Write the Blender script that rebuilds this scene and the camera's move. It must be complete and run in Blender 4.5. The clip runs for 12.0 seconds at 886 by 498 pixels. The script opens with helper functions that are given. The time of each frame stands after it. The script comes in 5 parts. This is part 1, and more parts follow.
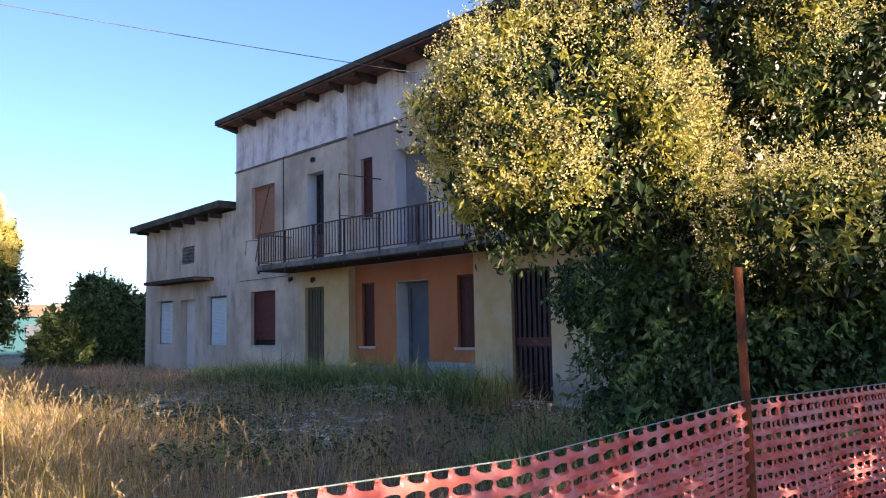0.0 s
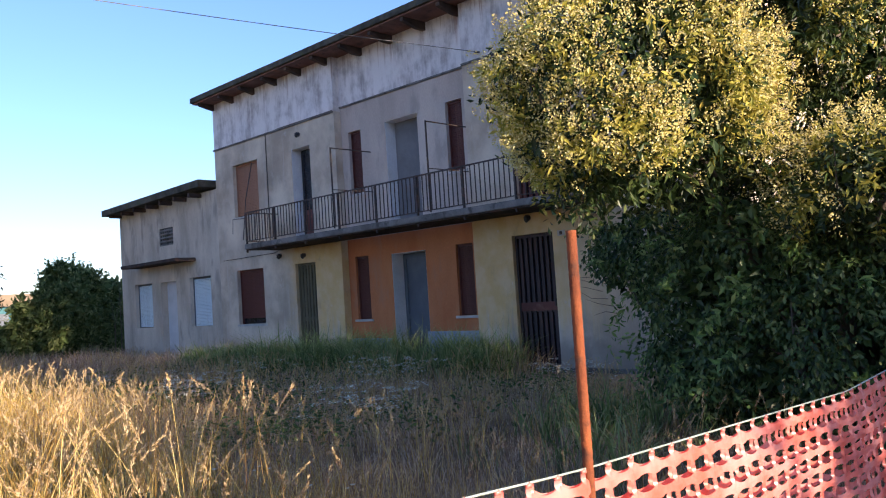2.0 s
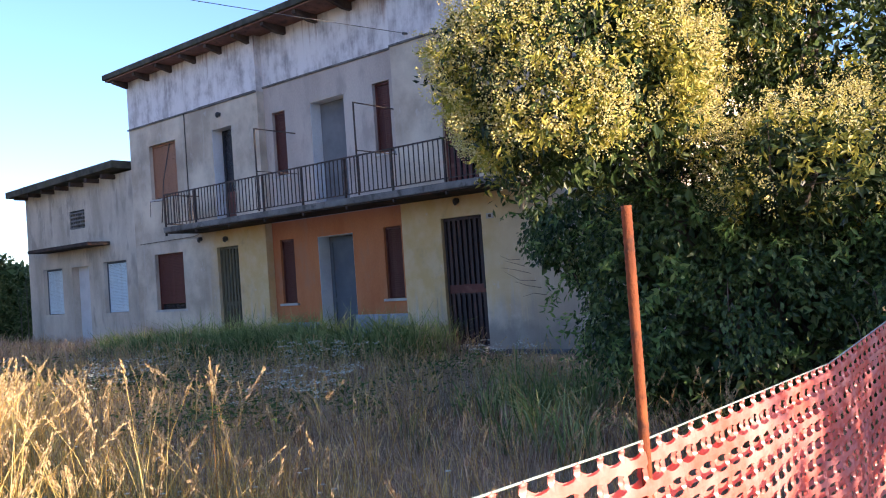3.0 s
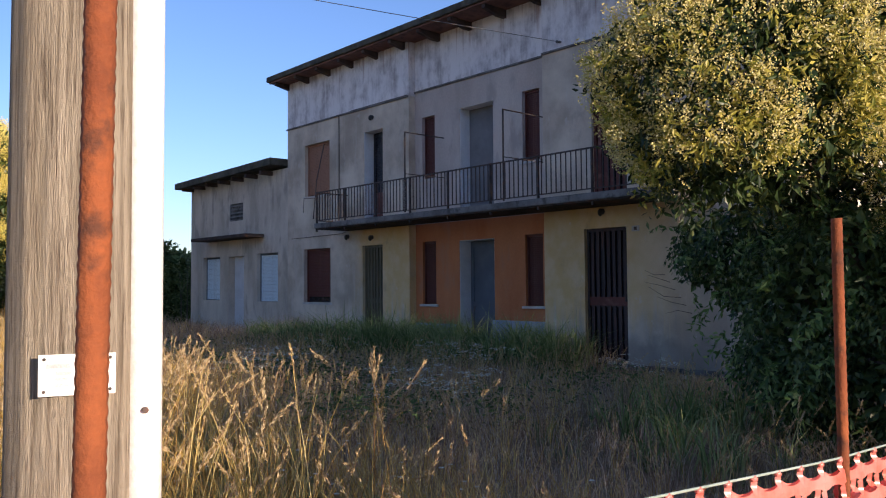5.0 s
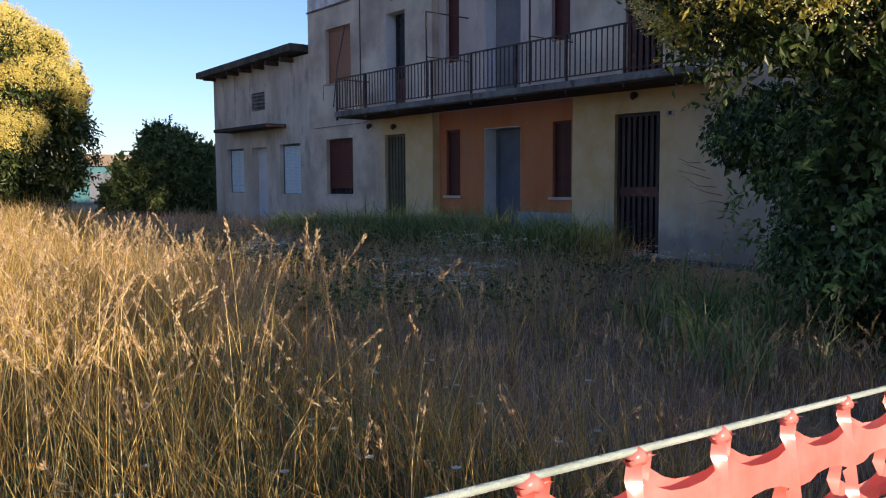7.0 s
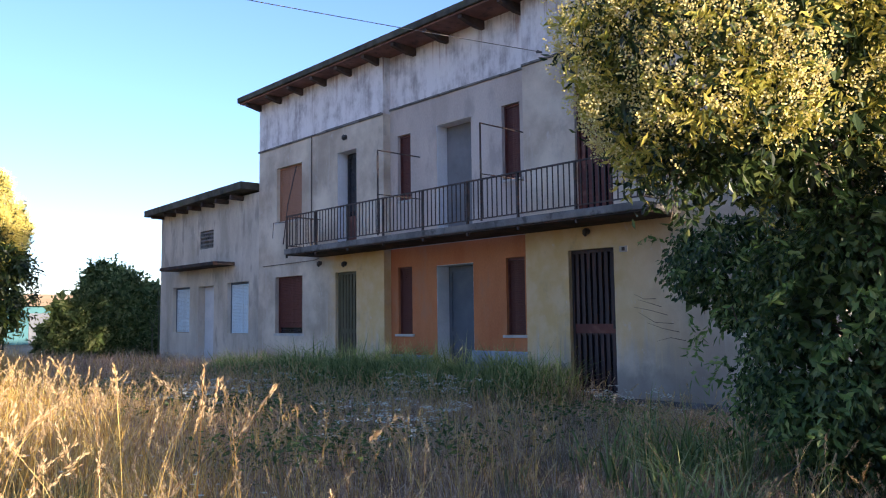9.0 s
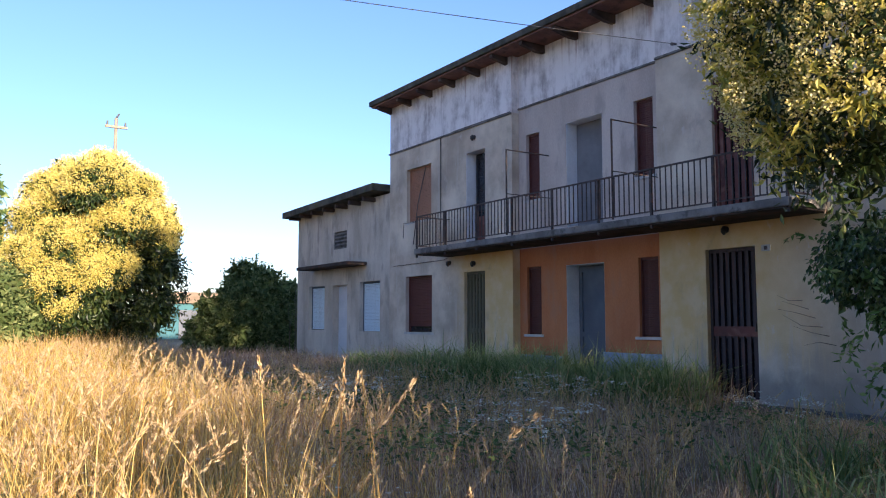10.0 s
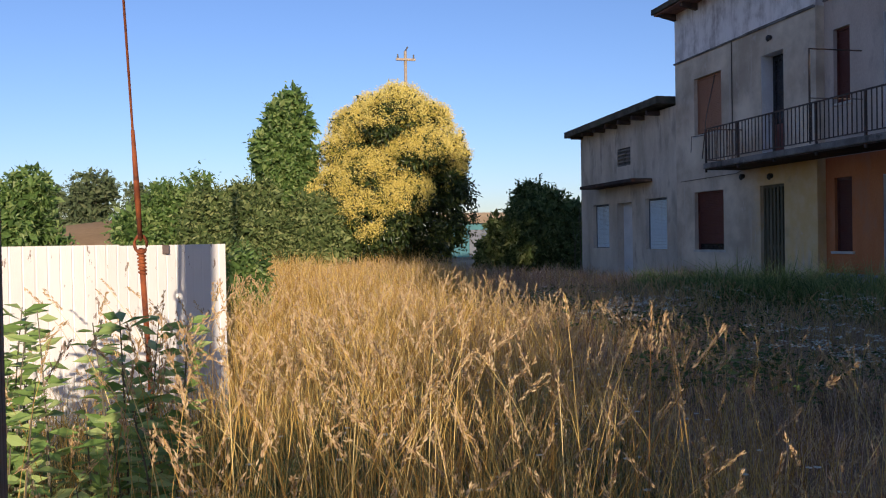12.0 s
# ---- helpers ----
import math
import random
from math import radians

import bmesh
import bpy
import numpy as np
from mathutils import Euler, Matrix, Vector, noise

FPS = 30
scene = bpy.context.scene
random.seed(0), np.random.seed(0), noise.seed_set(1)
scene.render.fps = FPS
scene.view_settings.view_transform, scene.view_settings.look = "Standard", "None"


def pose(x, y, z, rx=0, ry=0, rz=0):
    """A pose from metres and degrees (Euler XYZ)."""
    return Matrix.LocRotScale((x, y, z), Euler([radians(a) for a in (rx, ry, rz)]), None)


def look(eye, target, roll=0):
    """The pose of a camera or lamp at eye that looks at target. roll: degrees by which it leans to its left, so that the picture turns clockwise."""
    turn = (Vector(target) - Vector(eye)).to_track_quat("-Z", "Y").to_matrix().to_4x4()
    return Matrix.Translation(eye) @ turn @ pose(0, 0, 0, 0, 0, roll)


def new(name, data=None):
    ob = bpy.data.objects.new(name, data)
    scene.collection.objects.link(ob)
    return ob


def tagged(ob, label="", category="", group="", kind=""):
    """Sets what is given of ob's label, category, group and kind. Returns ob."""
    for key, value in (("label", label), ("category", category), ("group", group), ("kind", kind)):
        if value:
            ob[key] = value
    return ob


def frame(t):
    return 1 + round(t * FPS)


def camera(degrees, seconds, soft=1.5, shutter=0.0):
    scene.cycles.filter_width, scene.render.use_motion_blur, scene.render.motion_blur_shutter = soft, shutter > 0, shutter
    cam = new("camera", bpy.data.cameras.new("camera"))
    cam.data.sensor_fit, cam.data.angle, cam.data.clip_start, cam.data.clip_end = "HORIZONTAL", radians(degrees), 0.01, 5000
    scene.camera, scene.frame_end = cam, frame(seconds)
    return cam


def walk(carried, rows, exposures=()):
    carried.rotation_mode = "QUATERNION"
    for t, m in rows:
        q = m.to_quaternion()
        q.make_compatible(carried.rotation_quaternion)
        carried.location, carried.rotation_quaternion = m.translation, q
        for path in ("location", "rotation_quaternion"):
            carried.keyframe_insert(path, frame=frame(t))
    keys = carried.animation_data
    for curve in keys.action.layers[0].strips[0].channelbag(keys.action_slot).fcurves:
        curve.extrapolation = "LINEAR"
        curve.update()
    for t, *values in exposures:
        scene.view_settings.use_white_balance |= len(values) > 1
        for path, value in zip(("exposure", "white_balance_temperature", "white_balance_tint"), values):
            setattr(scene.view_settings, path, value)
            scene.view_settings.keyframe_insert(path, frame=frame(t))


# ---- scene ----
cam = camera(57.7, 12.0, 1.1)
PATH = [
    (0, (-1.012, 0.139, 1.522), (0.325, 1.615, 1.709), -1.1),
    (0.5, (-1.166, 0.162, 1.475), (0.178, 1.622, 1.652), -2.5),
    (1, (-1.365, 0.377, 1.452), (-0.161, 1.944, 1.629), -1.2),
    (1.5, (-1.631, 0.483, 1.485), (-0.376, 2.028, 1.684), -1.1),
    (2, (-1.765, 0.708, 1.519), (-0.341, 2.108, 1.631), -3.7),
    (2.5, (-1.886, 0.792, 1.537), (-0.39, 2.116, 1.618), -5.7),
    (3, (-1.896, 0.881, 1.522), (-0.336, 2.132, 1.579), -4.1),
    (3.5, (-1.967, 0.896, 1.526), (-0.573, 2.329, 1.595), -2.1),
    (3.6, (-1.971, 0.892, 1.499), (-0.617, 2.36, 1.585), -1.6),
    (5.3, (-2.016, 0.922, 1.508), (-0.702, 2.427, 1.596), 0.1),
    (5.5, (-1.969, 0.923, 1.488), (-0.695, 2.463, 1.561), -0.1),
    (6, (-1.738, 0.96, 1.412), (-0.551, 2.569, 1.351), 0.1),
    (6.2, (-1.649, 1.024, 1.392), (-0.457, 2.622, 1.223), -0.1),
    (6.5, (-1.535, 1.098, 1.377), (-0.31, 2.669, 1.2), -0.3),
    (8.3, (-1.046, 1.517, 1.378), (0.256, 3.035, 1.402), -1.4),
    (8.5, (-1.029, 1.531, 1.369), (0.284, 3.035, 1.485), -1.1),
    (9, (-1.007, 1.571, 1.369), (0.334, 3.045, 1.543), -0.7),
    (9.5, (-1.006, 1.578, 1.383), (0.324, 3.061, 1.569), -0.4),
    (10, (-1.0, 1.628, 1.356), (0.091, 3.295, 1.533), 0.0),
    (10.5, (-1.072, 1.639, 1.347), (-0.186, 3.425, 1.507), 0.4),
    (11, (-1.113, 1.607, 1.379), (-0.416, 3.478, 1.489), 0.2),
    (11.5, (-1.096, 1.641, 1.39), (-0.546, 3.564, 1.419), -0.1),
    (12, (-1.108, 1.542, 1.439), (-0.649, 3.488, 1.414), -1.0),
]
walk(cam, [(t, look(eye, target, roll)) for t, eye, target, roll in PATH],
     [(t, v, 5620, 30) for t, v in ((0, 1.42), (1.0, 1.42), (1.5, 1.28), (2.5, 1.7), (3.0, 1.78), (3.5, 1.48), (5.5, 0.78), (6.7, 0.72), (8.3, 1.65), (9.5, 1.6), (10.5, 1.2), (11, 0.88), (12, 0.44))])

# ---- light ----
SUN_AZ, SUN_EL = 179.7, 10.5          # clockwise from +y; low evening sun
world = bpy.data.worlds.new("evening_sky")
scene.world = world
world.use_nodes = True
wn = world.node_tree
sky = wn.nodes.new("ShaderNodeTexSky")
sky.sky_type = "NISHITA"
sky.sun_disc = False
sky.sun_elevation = radians(SUN_EL)
sky.sun_rotation = radians(SUN_AZ)
sky.air_density, sky.dust_density, sky.ozone_density = 1.0, 0.4, 2.8
wn.nodes["Background"].inputs[1].default_value = 0.109
wn.links.new(sky.outputs[0], wn.nodes["Background"].inputs[0])
sun_dir = Vector((math.sin(radians(SUN_AZ)) * math.cos(radians(SUN_EL)), math.cos(radians(SUN_AZ)) * math.cos(radians(SUN_EL)), math.sin(radians(SUN_EL))))
sun = new("sun", bpy.data.lights.new("sun", "SUN"))
sun.data.energy, sun.data.angle, sun.data.color = 5.0, radians(0.6), (1.0, 0.80, 0.45)
sun.matrix_world = look(sun_dir * 60, (0, 0, 0))

# ---- helpers of the scene ----
rng = np.random.default_rng(7)


def tree_nodes(name):
    m = bpy.data.materials.new(name)
    m.use_nodes = True
    nt = m.node_tree
    return m, nt, nt.nodes["Principled BSDF"]


def node(nt, kind, **inputs):
    n = nt.nodes.new(kind)
    for k, v in inputs.items():
        n.inputs[int(k[1:]) if k[0] == "i" and k[1:].isdigit() else k].default_value = v
    return n


def ramp(nt, fac, stops):
    r = nt.nodes.new("ShaderNodeValToRGB")
    while len(r.color_ramp.elements) < len(stops):
        r.color_ramp.elements.new(0.5)
    for e, (p, c) in zip(r.color_ramp.elements, stops):
        e.position = p
        e.color = (*c, 1) if len(c) == 3 else c
    nt.links.new(fac, r.inputs[0])
    return r.outputs[0]


def mixc(nt, fac, a, b, mode="MIX"):
    n = nt.nodes.new("ShaderNodeMix")
    n.data_type, n.blend_type = "RGBA", mode
    for sock, v in ((n.inputs[0], fac), (n.inputs[6], a), (n.inputs[7], b)):
        if isinstance(v, bpy.types.NodeSocket):
            nt.links.new(v, sock)
        else:
            sock.default_value = v if isinstance(v, float) else (*v, 1)
    return n.outputs[2]


def maths(nt, op, a, b=0.0, c=0.0, clamp=False):
    n = nt.nodes.new("ShaderNodeMath")
    n.operation, n.use_clamp = op, clamp
    for sock, v in zip(n.inputs, (a, b, c)):
        if isinstance(v, bpy.types.NodeSocket):
            nt.links.new(v, sock)
        else:
            sock.default_value = v
    return n.outputs[0]


def step(nt, v, lo, hi):
    n = nt.nodes.new("ShaderNodeMapRange")
    n.interpolation_type = "SMOOTHSTEP"
    nt.links.new(v, n.inputs[0])
    n.inputs[1].default_value, n.inputs[2].default_value = lo, hi
    return n.outputs[0]


def noise_of(nt, scale, stretch=(1, 1, 1), detail=6.0, rough=0.6):
    co = nt.nodes.new("ShaderNodeTexCoord")
    mp = nt.nodes.new("ShaderNodeMapping")
    mp.inputs["Scale"].default_value = stretch
    nz = node(nt, "ShaderNodeTexNoise", Scale=scale, Detail=detail, Roughness=rough)
    nt.links.new(co.outputs["Object"], mp.inputs[0])
    nt.links.new(mp.outputs[0], nz.inputs["Vector"])
    return nz.outputs[0]


def bump(nt, bsdf, height, strength=0.3, distance=0.01):
    b = node(nt, "ShaderNodeBump", Strength=strength, Distance=distance)
    nt.links.new(height, b.inputs["Height"])
    nt.links.new(b.outputs[0], bsdf.inputs["Normal"])


def surface(name, dark, light, rough=0.8, scale=3.0, grain=60.0, stretch=(1, 1, 1), metal=0.0, relief=0.3, stain=None, specular=0.4):
    """Two scales of colour variation, a fine relief, and stains of a third colour where asked."""
    m, nt, b = tree_nodes(name)
    big, fine = noise_of(nt, scale, stretch), noise_of(nt, grain, stretch, 4.0)
    col = mixc(nt, step(nt, big, 0.3, 0.7), dark, light)
    col = mixc(nt, 0.35, col, ramp(nt, fine, [(0.25, (0.35, 0.35, 0.35)), (0.75, (1.0, 1.0, 1.0))]), "MULTIPLY")
    if stain:
        col = mixc(nt, maths(nt, "MULTIPLY", step(nt, noise_of(nt, scale * 2.3, stretch), 0.52, 0.68), 0.85), col, stain)
    nt.links.new(col, b.inputs["Base Color"])
    nt.links.new(maths(nt, "MULTIPLY_ADD", fine, 0.25, rough - 0.12), b.inputs["Roughness"])
    b.inputs["Metallic"].default_value = metal
    b.inputs["Specular IOR Level"].default_value = specular
    bump(nt, b, fine, relief)
    return m


def leafy(name, stops, rough=0.5, through_light=0.35, shine=0.4):
    """Foliage: each leaf its own tint, some light passing through."""
    m, nt, b = tree_nodes(name)
    geo = nt.nodes.new("ShaderNodeNewGeometry")
    col = ramp(nt, geo.outputs["Random Per Island"], stops)
    nt.links.new(col, b.inputs["Base Color"])
    b.inputs["Roughness"].default_value = rough
    b.inputs["Specular IOR Level"].default_value = shine
    tr = nt.nodes.new("ShaderNodeBsdfTranslucent")
    nt.links.new(col, tr.inputs[0])
    mx = node(nt, "ShaderNodeMixShader", i0=through_light)
    nt.links.new(b.outputs[0], mx.inputs[1])
    nt.links.new(tr.outputs[0], mx.inputs[2])
    nt.links.new(mx.outputs[0], nt.nodes["Material Output"].inputs[0])
    return m


def mesh_object(name, verts, faces, material, parent=None, label="", smooth=False):
    me = bpy.data.meshes.new(name)
    me.from_pydata([tuple(v) for v in verts] if not isinstance(verts, np.ndarray) else verts.tolist(), [], faces if not isinstance(faces, np.ndarray) else faces.tolist())
    me.materials.append(material)
    if smooth:
        me.polygons.foreach_set("use_smooth", [True] * len(me.polygons))
    ob = new(name, me)
    ob.parent = parent
    if label:
        ob["label"] = label
    return ob


def part(name, bm, material, parent=None, label="", smooth=False):
    bmesh.ops.recalc_face_normals(bm, faces=bm.faces)
    me = bpy.data.meshes.new(name)
    bm.to_mesh(me)
    bm.free()
    me.materials.append(material)
    if smooth:
        me.polygons.foreach_set("use_smooth", [True] * len(me.polygons))
    ob = new(name, me)
    ob.parent = parent
    if label:
        ob["label"] = label
    return ob


def add_box(bm, x0, x1, y0, y1, z0, z1, bevel=0.0, jitter=0.0):
    m = Matrix.Translation(((x0 + x1) / 2, (y0 + y1) / 2, (z0 + z1) / 2)) @ Matrix.Diagonal((x1 - x0, y1 - y0, z1 - z0, 1))
    vs = bmesh.ops.create_cube(bm, size=1.0, matrix=m)["verts"]
    if jitter:
        for v in vs:
            v.co += Vector([random.uniform(-jitter, jitter) for _ in range(3)])
    if bevel:
        es = list({e for v in vs for e in v.link_edges})
        bmesh.ops.bevel(bm, geom=es, offset=bevel, segments=2, affect="EDGES", profile=0.6)
    return bm


def box(*a, **k):
    return add_box(bmesh.new(), *a, **k)


def add_tube(bm, pts, radii, sides=8, cap=True):
    """A swept tube through the points, with a radius at each."""
    pts = [Vector(p) for p in pts]
    if not hasattr(radii, "__len__"):
        radii = [radii] * len(pts)
    rings = []
    up = Vector((0.13, 0.27, 0.95))
    for i, p in enumerate(pts):
        d = (pts[min(i + 1, len(pts) - 1)] - pts[max(i - 1, 0)]).normalized()
        u = d.cross(up if abs(d.dot(up)) < 0.95 else Vector((1, 0, 0))).normalized()
        w = d.cross(u)
        rings.append([bm.verts.new(p + radii[i] * (math.cos(a) * u + math.sin(a) * w)) for a in [2 * math.pi * k / sides for k in range(sides)]])
    for a, b in zip(rings, rings[1:]):
        for k in range(sides):
            bm.faces.new((a[k], a[(k + 1) % sides], b[(k + 1) % sides], b[k]))
    if cap:
        bm.faces.new(rings[0])
        bm.faces.new(rings[-1])
    return bm


def tube(pts, radii, sides=8):
    return add_tube(bmesh.new(), pts, radii, sides)


def empty(name, x, y, z, label, category, group="", kind=""):
    return tagged(new(name), label, category, group, kind)


# ---- materials ----
def facade_plaster():
    """Old render: grey above, whitewashed frieze with runs, worn yellow and orange paint on the ground floor."""
    m, nt, b = tree_nodes("facade_plaster")
    co = nt.nodes.new("ShaderNodeTexCoord")
    sep = nt.nodes.new("ShaderNodeSeparateXYZ")
    nt.links.new(co.outputs["Object"], sep.inputs[0])
    Y, Z = sep.outputs[1], sep.outputs[2]
    big, mid, fine = noise_of(nt, 0.7), noise_of(nt, 2.6), noise_of(nt, 70.0, detail=3.0)
    runs = noise_of(nt, 1.6, (3, 3.0, 0.22), 7.0, 0.7)
    wob = maths(nt, "MULTIPLY_ADD", mid, 0.9, -0.45)
    col = mixc(nt, step(nt, big, 0.35, 0.68), (0.43, 0.36, 0.285), (0.74, 0.655, 0.535))
    col = mixc(nt, maths(nt, "MULTIPLY", step(nt, runs, 0.52, 0.72), 0.55), col, (0.60, 0.55, 0.48))
    # ground-floor paint
    low = step(nt, maths(nt, "SUBTRACT", 3.05, Z), 0.0, 0.02)
    edge = maths(nt, "ADD", Y, wob)
    bay1 = maths(nt, "MULTIPLY", step(nt, maths(nt, "SUBTRACT", 18.0, edge), 0.0, 0.9), step(nt, edge, 15.0, 15.2))
    bay3 = maths(nt, "MULTIPLY", step(nt, edge, 7.4, 9.8), step(nt, maths(nt, "SUBTRACT", 11.9, edge), 0.0, 0.2))
    worn = step(nt, maths(nt, "MULTIPLY_ADD", runs, 1.2, maths(nt, "MULTIPLY_ADD", Z, 0.42, -0.5)), 0.28, 0.62)
    yel = maths(nt, "MULTIPLY", maths(nt, "MULTIPLY", maths(nt, "MAXIMUM", bay1, bay3), low), worn)
    col = mixc(nt, maths(nt, "MULTIPLY", yel, 0.95), col, mixc(nt, step(nt, mid, 0.35, 0.7), (0.66, 0.47, 0.22), (0.72, 0.56, 0.33)))
    # whitewashed frieze
    fr = step(nt, maths(nt, "ADD", Z, maths(nt, "MULTIPLY", step(nt, Y, 15.60, 15.62), 0.07)), 6.07, 6.10)
    white = step(nt, maths(nt, "MULTIPLY_ADD", runs, 0.5, maths(nt, "MULTIPLY", noise_of(nt, 2.0, (1, 1, 0.7), 8.0, 0.68), 1.05)), 0.52, 0.88)
    fcol = mixc(nt, white, (0.38, 0.345, 0.35), (0.84, 0.81, 0.81))
    drip = step(nt, maths(nt, "MULTIPLY_ADD", noise_of(nt, 2.4, (3, 4.0, 0.1), 5.0), 1.0, maths(nt, "MULTIPLY_ADD", Z, 0.16, -1.12)), 0.55, 0.72)
    fcol = mixc(nt, maths(nt, "MULTIPLY", drip, 0.7), fcol, (0.30, 0.17, 0.14))
    col = mixc(nt, fr, col, fcol)
    # splashes and damp at the foot
    foot = step(nt, maths(nt, "SUBTRACT", maths(nt, "MULTIPLY_ADD", mid, 0.9, 0.2), Z), 0.0, 0.3)
    col = mixc(nt, maths(nt, "MULTIPLY", foot, 0.45), col, (0.22, 0.20, 0.18))
    col = mixc(nt, 0.25, col, ramp(nt, fine, [(0.2, (0.4, 0.4, 0.4)), (0.8, (1.0, 1.0, 1.0))]), "MULTIPLY")
    blot = noise_of(nt, 1.15, (1, 1, 0.8), 8.0, 0.72)
    col = mixc(nt, maths(nt, "MULTIPLY", step(nt, blot, 0.54, 0.70), 0.36), col, (0.20, 0.185, 0.175))
    col = mixc(nt, maths(nt, "MULTIPLY", step(nt, noise_of(nt, 4.5, (1, 1, 0.6), 6.0, 0.7), 0.60, 0.70), 0.5), col, (0.62, 0.59, 0.56))
    nt.links.new(col, b.inputs["Base Color"])
    b.inputs["Roughness"].default_value = 0.93
    b.inputs["Specular IOR Level"].default_value = 0.2
    bump(nt, b, maths(nt, "ADD", fine, maths(nt, "MULTIPLY", mid, 1.5)), 0.35)
    return m


PLASTER = facade_plaster()
ORANGE = surface("orange_plaster", (0.47, 0.165, 0.07), (0.57, 0.235, 0.105), 0.92, 1.3, 50, (1, 1, 0.4), stain=(0.42, 0.20, 0.11), specular=0.2)
GREY_PLASTER = surface("grey_plaster", (0.46, 0.405, 0.335), (0.70, 0.635, 0.54), 0.93, 1.1, 50, (1, 1, 0.4), stain=(0.32, 0.285, 0.25), specular=0.2)
BAY_PLASTER = surface("lilac_grey_plaster", (0.48, 0.41, 0.365), (0.64, 0.565, 0.505), 0.93, 0.9, 50, (1, 1, 0.4), stain=(0.38, 0.33, 0.30), specular=0.2)
PALE_PLASTER = surface("pale_reveal_plaster", (0.72, 0.72, 0.73), (0.84, 0.84, 0.84), 0.9, 2.0, 50)
BLUE_PLINTH = surface("blue_plinth_paint", (0.28, 0.36, 0.50), (0.42, 0.50, 0.62), 0.9, 2.5, 50, stain=(0.4, 0.4, 0.4))
CONCRETE = surface("weathered_concrete", (0.12, 0.115, 0.11), (0.26, 0.25, 0.24), 0.95, 2.2, 45, stain=(0.07, 0.07, 0.065), specular=0.2)
SOFFIT = surface("reddish_soffit", (0.16, 0.075, 0.06), (0.27, 0.14, 0.11), 0.9, 2.0, 40, stain=(0.08, 0.05, 0.05))
ROOF = surface("mossy_roof_edge", (0.04, 0.038, 0.032), (0.12, 0.11, 0.085), 0.95, 3.0, 30, stain=(0.07, 0.075, 0.03))
SHUTTER = surface("dark_red_shutter", (0.085, 0.022, 0.018), (0.14, 0.040, 0.032), 0.6, 2.0, 60, stain=(0.18, 0.08, 0.06))
TAN_SHUTTER = surface("sun_bleached_shutter", (0.33, 0.16, 0.10), (0.42, 0.22, 0.14), 0.7, 2.0, 60, stain=(0.28, 0.15, 0.1))
BLUE_SHUTTER = surface("pale_blue_shutter", (0.68, 0.83, 0.92), (0.78, 0.89, 0.95), 0.55, 2.0, 50, stain=(0.5, 0.55, 0.55))
WHITE_DOOR = surface("greyed_white_door", (0.60, 0.62, 0.65), (0.72, 0.73, 0.75), 0.6, 2.0, 40)
GREY_DOOR = surface("blue_grey_door", (0.10, 0.12, 0.15), (0.15, 0.17, 0.20), 0.7, 1.5, 60)
DARK_WOOD = surface("dark_door_wood", (0.035, 0.028, 0.03), (0.075, 0.05, 0.05), 0.7, 2.0, 50, (4, 4, 0.4), stain=(0.12, 0.05, 0.04))
GREEN_WOOD = surface("olive_door_wood", (0.10, 0.095, 0.06), (0.17, 0.15, 0.10), 0.75, 2.0, 50, (4, 4, 0.4))
RUST = surface("rusted_steel", (0.16, 0.045, 0.018), (0.34, 0.10, 0.03), 0.9, 9.0, 160, stain=(0.07, 0.03, 0.02), metal=0.15)
RAIL = surface("worn_rail_iron", (0.05, 0.045, 0.045), (0.11, 0.085, 0.08), 0.7, 6.0, 90, metal=0.3, stain=(0.15, 0.07, 0.05))
# Back of the upper doorway, with the recess shade put into its grey.
NICHE = surface("shaded_doorway_back", (0.16, 0.163, 0.175), (0.25, 0.253, 0.265), 0.9, 1.4, 50)
EAVE_WOOD = surface("dark_eave_timber", (0.05, 0.034, 0.030), (0.11, 0.075, 0.062), 0.9, 3.0, 50)
# Stained concrete, with the shade under slab and canopy put into its colour.
SHADE_CONCRETE = surface("shade_dark_stained_concrete", (0.035, 0.028, 0.026), (0.085, 0.066, 0.058), 0.95, 2.0, 45, stain=(0.11, 0.055, 0.04), specular=0.2)
SILL = surface("sill_stone", (0.42, 0.40, 0.38), (0.58, 0.56, 0.54), 0.8, 4.0, 60)
DARK_BACKING = surface("dusty_glass_and_dark_gaps", (0.012, 0.013, 0.018), (0.03, 0.03, 0.038), 0.25, 3.0, 40, relief=0.05)
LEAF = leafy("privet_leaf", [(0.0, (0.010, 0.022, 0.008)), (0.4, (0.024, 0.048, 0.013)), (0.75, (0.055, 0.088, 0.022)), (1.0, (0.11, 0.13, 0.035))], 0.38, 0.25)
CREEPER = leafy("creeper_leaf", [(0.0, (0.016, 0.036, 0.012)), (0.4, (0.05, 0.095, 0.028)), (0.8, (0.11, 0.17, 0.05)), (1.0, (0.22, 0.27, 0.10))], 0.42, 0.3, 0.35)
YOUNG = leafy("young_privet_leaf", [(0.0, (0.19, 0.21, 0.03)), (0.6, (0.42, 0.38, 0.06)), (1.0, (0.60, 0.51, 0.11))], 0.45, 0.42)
BLOSSOM = leafy("cream_blossom", [(0.0, (0.58, 0.49, 0.14)), (0.6, (0.70, 0.61, 0.25)), (1.0, (0.77, 0.71, 0.41))], 0.85, 0.35, 0.1)
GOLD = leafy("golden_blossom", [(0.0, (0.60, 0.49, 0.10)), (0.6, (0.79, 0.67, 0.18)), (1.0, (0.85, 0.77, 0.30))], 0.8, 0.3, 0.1)
